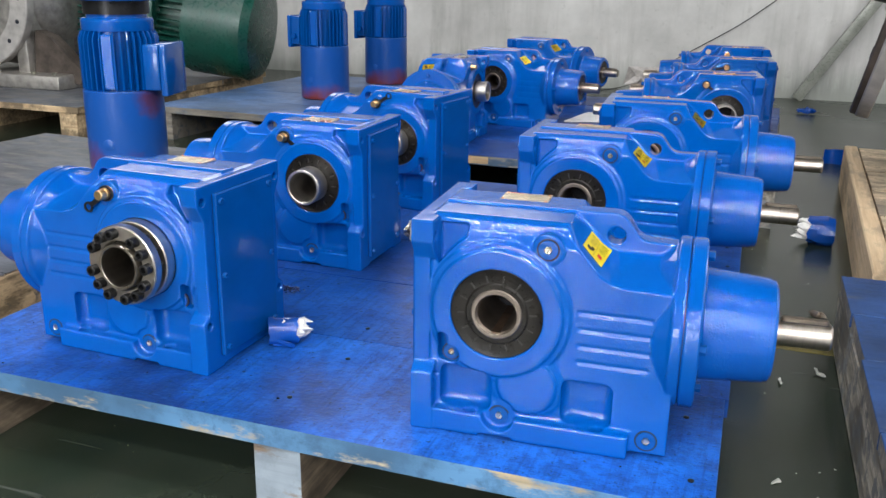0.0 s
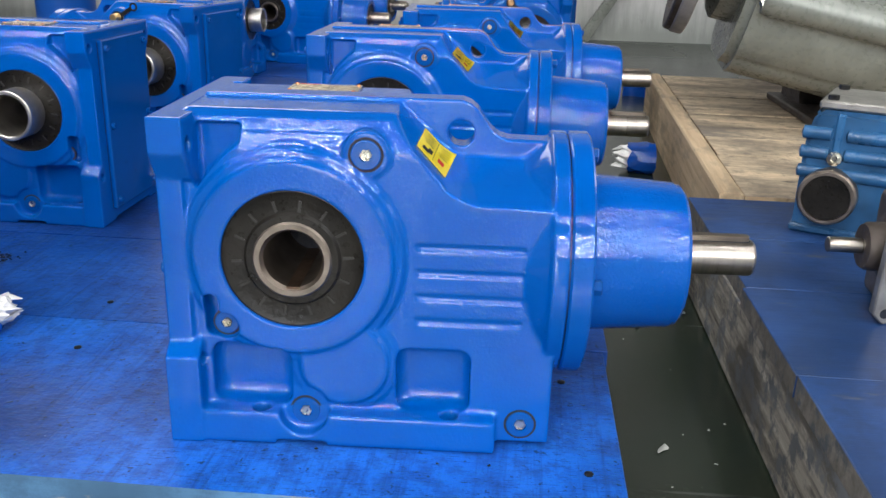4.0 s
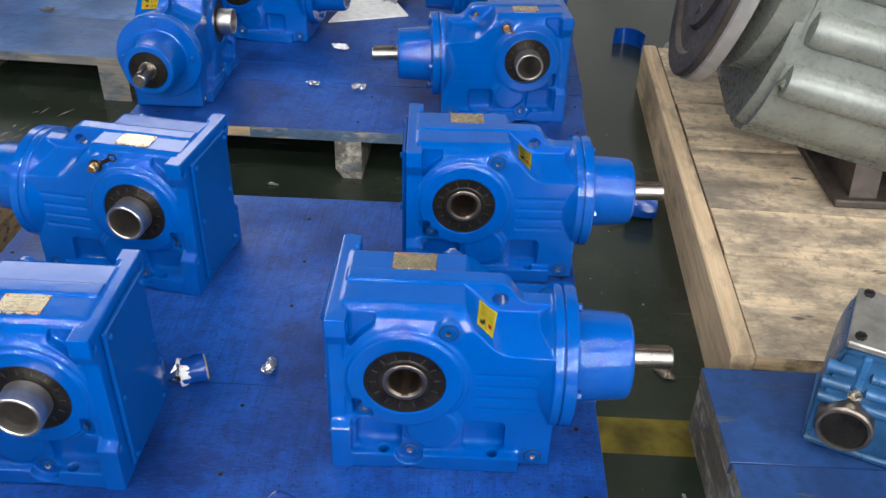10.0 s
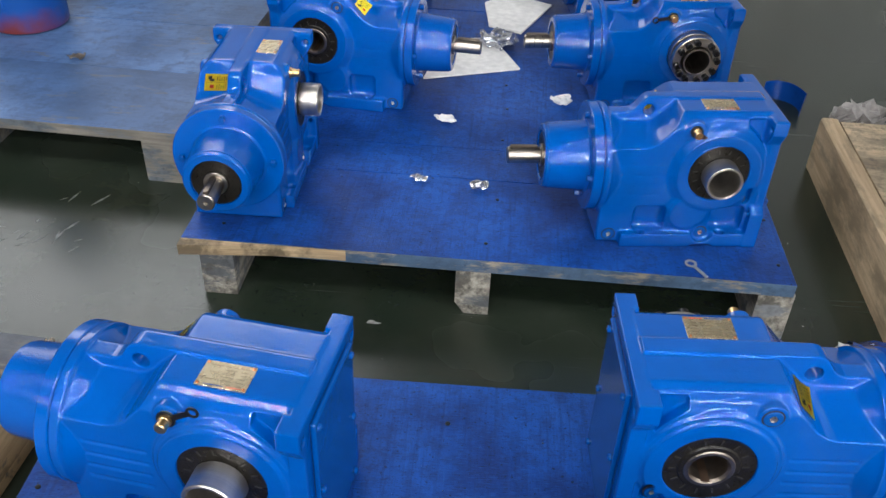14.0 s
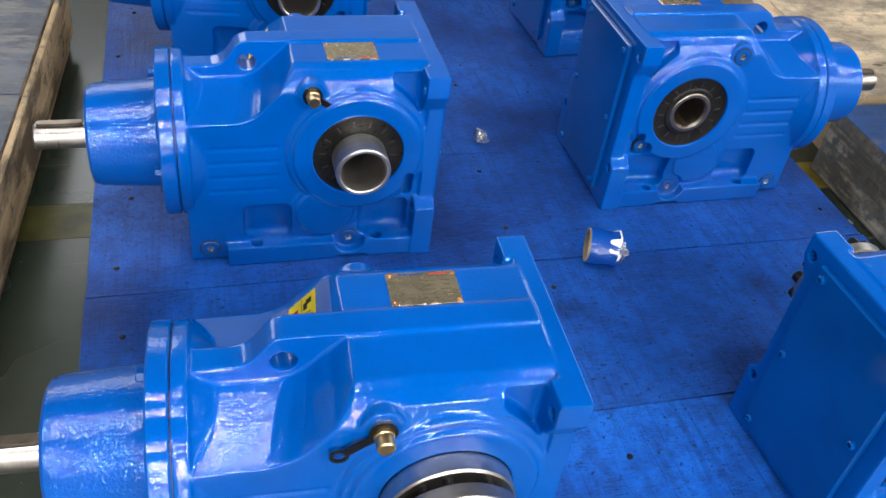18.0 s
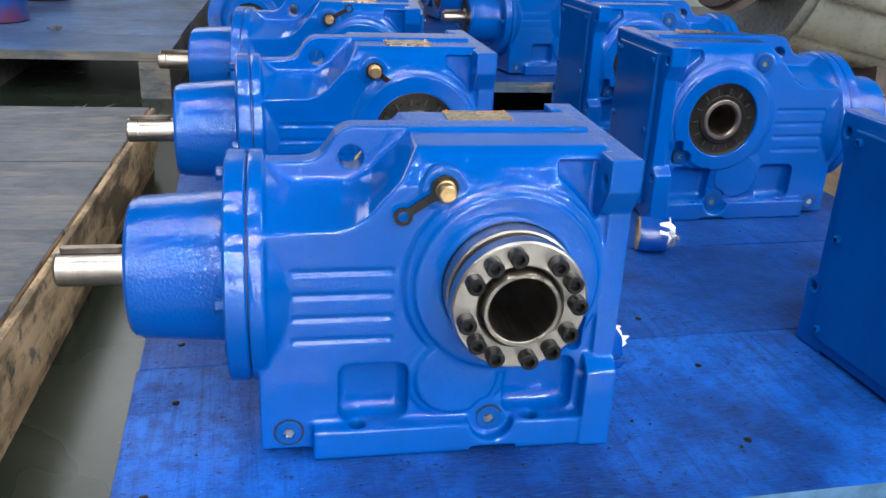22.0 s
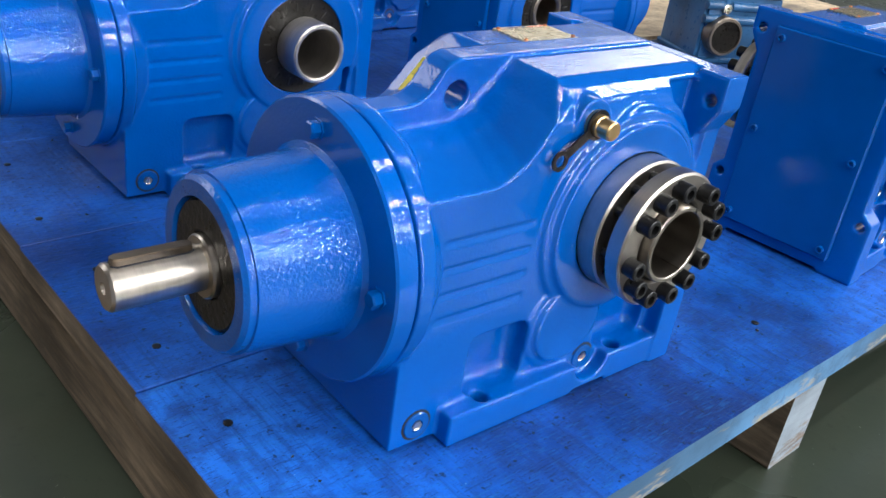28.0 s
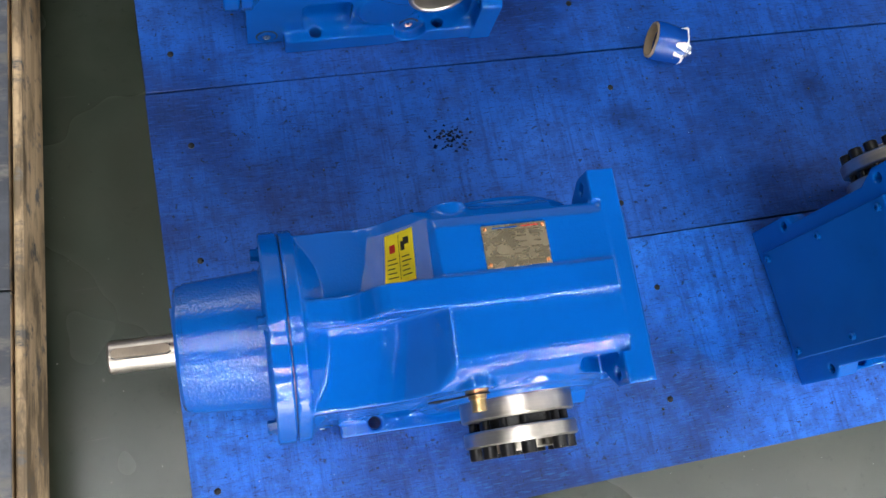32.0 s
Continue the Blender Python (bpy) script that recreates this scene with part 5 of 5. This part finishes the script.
part("top_plate", box(bmesh.new(), -0.038, 0.128, -0.08, 0.095, 0.2145, 0.228, 0.003), ALU, unit, "rough bare aluminium top")
for x in (-0.02, 0.11):
    for y in (-0.06, 0.075):
        part("top_bolt", lathe(bmesh.new(), "z", (x, y), [(0.009, 0.228), (0.009, 0.236), (0, 0.237)], 6), BLACK, unit, "", 0)

unit = thing("flange_gear_unit", pose(0.755, 0.345, 0, 0, 0, 0), "small bare metal flange unit with short input shaft", "gear unit")
lean = Matrix.Translation((0, 0, 0.088))
hang("input_shaft", mesh("input_shaft", rod(bmesh.new(), "x", (0, 0), 0.0105, -0.112, -0.05, 24, 0.001), STEEL), unit, lean)
hang("input_hub", mesh("input_hub", lathe(bmesh.new(), "x", (0, 0), [(0.0, -0.066), (0.030, -0.066), (0.033, -0.06), (0.034, -0.04), (0.045, -0.036), (0.045, 0.02), (0, 0.02)], 36), DARK_IRON), unit, lean)
hang("gear_case", mesh("gear_case", box(bmesh.new(), -0.03, 0.11, -0.04, 0.07, -0.086, 0.07, 0.014, 3), DULL_STEEL), unit, lean)
bm = bmesh.new()
prism(bm, [(0.075 * a, 0.075 * b) for a, b in ((-1, -0.8), (-0.8, -1), (0.8, -1), (1, -0.8), (1, 0.8), (0.8, 1), (-0.8, 1), (-1, 0.8))], "y", -0.058, -0.044)
bmesh.ops.bevel(bm, geom=bm.edges[:], offset=0.002, segments=1, affect="EDGES")
fl = hang("square_flange", mesh("square_flange", bm, ALU, 30), unit, Matrix.Translation((0.006, 0, 0.078)) @ pose(0, 0, 0, 4, 0, 8), "square cast flange with corner holes")
part("flange_ring", ring(bmesh.new(), "y", (0, 0), 0.050, 0.056, -0.062, -0.057, 40), STEEL, fl)
part("flange_bore", rod(bmesh.new(), "y", (0, 0), 0.0495, -0.0585, -0.0575, 40), DULL_STEEL, fl)
for a in (-1, 1):
    for b in (-1, 1):
        part("flange_hole", rod(bmesh.new(), "y", (a * 0.059, b * 0.059), 0.007, -0.0586, -0.0575, 14), GAP, fl)


# ---- masking scraps, foil, paper ----
SCRAP_BLUE = paint("blue_overspray_on_tape", (0.003, 0.06, 0.33), 0.13, 0.0012, 90.0, 0.4)


def crumple(bm, amount, seed, freq=40.0):
    off = Vector((seed * 3.7, seed * 1.3, seed * 2.1))
    for v in bm.verts:
        v.co += noise.noise_vector(v.co * freq + off) * amount
    return bm


def torn(r, w, arc_of, n, jitter, seed, centre):
    """A crumpled sheet bent round the x axis: radii r and places w along it, over the arc given in degrees."""
    rng, bm, rows = random.Random(seed), bmesh.new(), []
    a0, a1 = arc_of
    for k, (q, x) in enumerate(zip(r, w)):
        row, rag = [], 2.2 if k == len(r) - 1 else 1.0
        for i in range(n + 1):
            a = radians(a0 + (a1 - a0) * i / n)
            d = q + rng.uniform(-1, 1) * jitter
            row.append(bm.verts.new((x + rng.uniform(-1, 1) * jitter * rag, d * math.cos(a), max(0.001, centre + d * math.sin(a)))))
        if a1 - a0 >= 360:
            bmesh.ops.delete(bm, geom=[row.pop()], context="VERTS")
            row.append(row[0])
        rows.append(row)
    for p, q in zip(rows, rows[1:]):
        for i in range(n):
            bm.faces.new((p[i], p[i + 1], q[i + 1])), bm.faces.new((p[i], q[i + 1], q[i]))
    bmesh.ops.recalc_face_normals(bm, faces=bm.faces)
    bmesh.ops.solidify(bm, geom=bm.faces, thickness=0.0008)
    return bm


def cup(m, label, r, depth, seed, spread=1.0, squash=1.0, ringed=True):
    """A masking cap torn off a shaft: a crushed tube of painted tape, a cardboard rim, ragged foil at the torn end."""
    unit = thing("masking_cap", m @ Matrix.Diagonal((1, 1, squash, 1)), label, "masking scrap", "torn masking scraps")
    c, d = r * 0.97, depth
    part("tape_tube", torn((r, r * 1.02, r * 0.93, r * 0.98), (0, d * 0.3, d * 0.7, d), (0, 360), 18, r * (0.03 if ringed else 0.06), seed, c), SCRAP_BLUE, unit, "", 50 if ringed else 24)
    if ringed:
        part("card_rim", ring(bmesh.new(), "x", (0, c), r * 0.84, r * 0.93, -0.003, 0.010, 20), CARD, unit, "tan cardboard rim")
    part("tube_inside", lathe(bmesh.new(), "x", (0, c), [(0, 0.012), (r * 0.86, 0.011), (r * 0.86, 0.016), (0, 0.018)], 14), GAP, unit)
    part("foil_lining", torn((r * 0.86, r * 0.95 * spread, r * 1.0 * spread, r * 0.62 * spread), (d * 0.5, d * 0.95, d * (1.02 if ringed else 1.2), d * (1.07 if ringed else 1.38)), (-70, 190), 15, r * (0.07 if ringed else 0.17), seed + 1, c), PAPER, unit, "torn white lining", 0)
    part("foil_fold", torn((r * 0.8, r * 0.6, r * 0.2), (d * 0.8, d * 1.15, d * 1.3), (30, 340), 11, r * 0.16, seed + 2, c), FOIL if ringed else PAPER, unit, "crumpled silver lining", 0)
    if not ringed:
        part("tape_flap", torn((r * 1.0, r * 1.22, r * 1.4), (d * 0.15, d * 0.5, d * 0.8), (195, 285), 8, r * 0.10, seed + 3, c), SCRAP_BLUE, unit, "", 0)
    return unit


cup(pose(-0.205, 0.45, 0.0, 0, 0, -20), "blue-sprayed tape cap with torn silver foil, lying on the pallet", 0.030, 0.046, 3)
cup(pose(-0.445, 0.075, 0.0, 0, 0, 30), "crushed blue tape cap with white foil on the pallet", 0.027, 0.050, 5, 0.8, 0.9, False)
cup(pose(-0.40, 0.775, 0.0, 0, 0, 205), "flattened blue tape cap with foil on the pallet", 0.027, 0.045, 8, 1.05, 0.95)
cup(pose(0.61, 1.71, FLOOR, 0, 0, 178), "torn blue masking cap with white foil on the floor", 0.058, 0.075, 11, 0.8, 0.75, False)
cup(pose(0.30, 1.03, 0.0, 0, 0, 75), "small torn tape scrap beside a gearbox", 0.016, 0.025, 14, 1.0, 0.8)


def crumb(m, label, sx, sy, sz, seed, mat=None):
    unit = thing("foil_scrap", m, label, "foil scrap", "foil scraps")
    bm = bmesh.new()
    bmesh.ops.create_icosphere(bm, subdivisions=3, radius=1)
    for v in bm.verts:
        v.co = Vector((v.co.x * sx, v.co.y * sy, (v.co.z + 0.8) * sz))
    crumple(bm, max(sx, sy) * 0.42, seed, 70.0)
    low = min(v.co.z for v in bm.verts)
    for v in bm.verts:
        v.co.z -= low
    part("foil", bm, mat or FOIL, unit, "", 0)
    return unit


crumb(pose(-0.286, 0.80, 0, 0, 0, 80), "small crumpled silver foil scrap on the pallet", 0.026, 0.012, 0.008, 4)
crumb(pose(-0.277, 2.12, 0, 0, 0, 0), "small crumpled silver foil scrap on the pallet", 0.026, 0.012, 0.007, 6)
crumb(pose(-0.426, 2.143, 0, 0, 0, -25), "small crumpled silver foil scrap on the pallet", 0.024, 0.010, 0.007, 9)
crumb(pose(-0.383, 2.453, 0, 0, 0, -20), "white paper scrap on the blue boards", 0.03, 0.014, 0.008, 12, PAPER)
crumb(pose(-0.06, 2.60, 0, 0, 0, 15), "torn white paper scrap on the blue boards", 0.032, 0.02, 0.010, 15, PAPER)
crumb(pose(0.52, 0.667, FLOOR, 0, 0, -50), "flat foil scrap on the green floor", 0.017, 0.006, 0.0025, 18, FLAKE)
crumb(pose(0.44, 0.60, FLOOR, 0, 0, 95), "thin pale scrap on the green floor", 0.017, 0.004, 0.002, 19, FLAKE)
crumb(pose(0.533, 1.022, FLOOR, 0, 0, -35), "small dark scrap on the green floor", 0.026, 0.010, 0.005, 20, DULL_STEEL)
crumb(pose(-0.495, 1.781, FLOOR, 0, 0, 0), "small white scrap on the green floor", 0.016, 0.005, 0.003, 22, FLAKE)
crumb(pose(0.43, 0.20, FLOOR, 0, 0, 60), "white paper flake on the green floor", 0.013, 0.004, 0.002, 23, FLAKE)
crumb(pose(-0.82, -0.33, FLOOR, 0, 0, 10), "white paper flake on the green floor", 0.022, 0.012, 0.003, 25, FLAKE)
crumb(pose(0.90, 2.86, FLOOR, 0, 0, 30), "grey crumpled plastic bag on the floor", 0.085, 0.06, 0.035, 26, FILM)
crumb(pose(-0.115, 4.78, FLOOR, 0, 0, 5), "long heap of crumpled plastic sheet by the wall", 0.35, 0.10, 0.05, 28, FILM)
crumb(pose(-1.55, 4.68, FLOOR, 0, 0, -8), "white crumpled plastic on the floor by the wall", 0.12, 0.05, 0.03, 30, PAPER)
crumb(pose(-1.522, 2.712, 0, 0, 0, 10), "flat dusty scrap on the grey boards", 0.03, 0.014, 0.005, 31, DULL_STEEL)

crumb(pose(0.639, 4.631, FLOOR, 0, 0, 20), "flat blue-sprayed scrap on the floor by the wall", 0.055, 0.035, 0.010, 34, SCRAP_BLUE)

unit = thing("blue_tape_strip", pose(0.70, 3.0, FLOOR, 0, 0, -55), "curled strip of blue-sprayed tape on the floor", "masking scrap")
bm = bmesh.new()
pts = [(0.075 * math.cos(radians(a)), 0.055 * math.sin(radians(a))) for a in range(10, 200, 12)]
outer = [(x * 0.985, y * 0.985) for x, y in pts]
prism(bm, pts + outer[::-1], "z", 0.0, 0.07)
part("tape", crumple(bm, 0.012, 33, 14.0), SCRAP_BLUE, unit, "", 40)

for n, (pts, spot, label) in enumerate((
    ([(0, 0), (0.29, 0.105), (0.20, 0.33), (0.05, 0.30)], (-0.465, 2.715), "white paper-covered board lying on blue boards"),
    ([(0, 0.26), (0.09, 0.36), (0.24, 0.27), (0.13, 0.0), (0.02, 0.05)], (-0.30, 3.10), "second white sheet lying on blue boards"))):
    unit = thing("paper_sheet", pose(*spot, 0.0), label, "paper sheet", "white sheets")
    part("sheet", prism(bmesh.new(), pts, "z", 0.001, 0.007), PAPER, unit, "", 0)
    part("backing", prism(bmesh.new(), [(x * 0.985 + 0.001, y * 0.985 + 0.001) for x, y in pts], "z", 0.0, 0.0009), CARD, unit, "", 0)
unit = thing("plastic_bag", pose(-0.25, 2.99, 0.008, 0, 0, 20), "clear crumpled plastic bag on the paper", "plastic bag")
bm = bmesh.new()
bmesh.ops.create_icosphere(bm, subdivisions=4, radius=1)
for v in bm.verts:
    v.co = Vector((v.co.x * 0.06, v.co.y * 0.05, (v.co.z + 0.9) * 0.02))
part("film", crumple(bm, 0.022, 40, 45.0), FOIL, unit, "", 20)

# brass tag hanging on the third pallet unit
unit = thing("metal_eyelet_strap", pose(0.20, 1.87, 0.0, 0, 0, -60), "small loose metal strap with an eyelet", "metal strap")
bm = bmesh.new()
ring(bm, "z", (0, 0), 0.008, 0.0135, 0.0, 0.0018, 20)
prism(bm, [(0.012, -0.004), (0.055, -0.004), (0.055, 0.004), (0.012, 0.004)], "z", 0.0001, 0.0017)
part("strap", bm, PALE_RING, unit)

# small dark chips on the deck and the floor
rng = random.Random(77)


def chips(name, label, mat, n, spot, size):
    bm = bmesh.new()
    for _ in range(n):
        x, y, z = spot()
        a, s = rng.uniform(0, math.tau), rng.uniform(0.4, 1.0) * size
        pts = [(x + s * rng.uniform(0.4, 1) * math.cos(a + k * 1.57), y + s * rng.uniform(0.3, 0.7) * math.sin(a + k * 1.57)) for k in range(4)]
        hull(bm, [(px, py, z) for px, py in pts] + [((pts[0][0] + x) / 2, (pts[0][1] + y) / 2, z + s * 0.5)])
    ob = new(name, mesh(name, bm, mat, 0))
    return tagged(ob, label, "debris", kind="stuff")


chips("paint_chips", "tiny dark chips scattered over the blue boards", BLACK, 130, lambda: (rng.uniform(-0.96, 0.32), rng.uniform(-0.17, 1.43), 0.0), 0.0045)
chips("floor_chips", "tiny pale chips scattered over the green floor", FLAKE, 90, lambda: (rng.choice((rng.uniform(0.36, 0.54), rng.uniform(-2.0, 0.5))), rng.uniform(-0.5, 4.0), FLOOR), 0.0035)
chips("board_chips", "tiny dark chips scattered over the second pallet", BLACK, 60, lambda: (rng.uniform(-0.9, 0.3), rng.uniform(1.9, 3.5), 0.0), 0.0045)

OIL = plain("dried_dark_paint_drops", (0.004, 0.010, 0.035), 0.2, 0.0, 0.3)
chips("paint_spatter", "cluster of dried dark paint drops on the blue boards", OIL, 90, lambda: (rng.gauss(-0.55, 0.015), rng.gauss(0.338, 0.009), 0.0), 0.005)
# pale streaks: white scratches, and floor reflections put in as colour
SCUFF_GLINT = plain("pale_scuff_and_glint", (0.17, 0.175, 0.17), 0.5, 0.0, 0.4, 30.0)
bm = bmesh.new()
for k in range(26):
    x, y, a, s = rng.gauss(-1.42, 0.09), rng.gauss(2.02, 0.09), radians(rng.gauss(55, 25)), rng.uniform(0.005, 0.035)
    c, d, w = math.cos(a), math.sin(a), rng.uniform(0.001, 0.005)
    prism(bm, [(x - c * s, y - d * s), (x + d * w, y - c * w), (x + c * s, y + d * s), (x - d * w, y + c * w)], "z", FLOOR - 0.001, FLOOR + 0.0006 + 0.00002 * k)
tagged(new("paint_smear", mesh("paint_smear", bm, SCUFF_GLINT, 0)), "thin white scratches and painted-in reflections on the floor", "debris", kind="stuff")

# ---- floor line, skirting dust, wall cable ----
structure("floor_line", box(bmesh.new(), -0.4, 5.0, 0.786, 0.886, FLOOR, FLOOR + 0.001), LINE, "worn yellow line painted on the floor")
structure("floor_line_worn", box(bmesh.new(), -4.5, -0.4, 0.786, 0.886, FLOOR, FLOOR + 0.001), LINE_WORN, "yellow floor line trodden almost to the green")
path = [(0.62, 5.30, 0.66), (0.40, 5.31, 0.488), (0.186, 5.31, 0.316), (-0.132, 5.31, 0.125), (-0.40, 5.22, -0.04), (-0.55, 5.1, -0.13), (-0.85, 5.0, FLOOR + 0.006), (-1.6, 5.1, FLOOR + 0.006)]
curve = bpy.data.curves.new("wall_cable", "CURVE")
curve.dimensions, curve.bevel_depth, curve.bevel_resolution = "3D", 0.0036, 2
sp = curve.splines.new("NURBS")
sp.points.add(len(path) - 1)
for p, co in zip(sp.points, path):
    p.co = (*co, 1)
sp.use_endpoint_u, sp.order_u = True, 3
curve.materials.append(BLACK)
cable = new("wall_cable", curve)
tagged(cable, "thin dark cable hanging down the grey wall", "cable")

brace = thing("steel_brace", Matrix.Translation((0.92, 5.25, 0.36)) @ pose(0, 0, 0, 0, 32, 0), "pale grey steel brace leaning against the wall", "brace")
part("bar", box(bmesh.new(), -0.035, 0.035, -0.03, 0.03, -0.60, 0.60, 0.006, 2), GREY_IRON, brace)
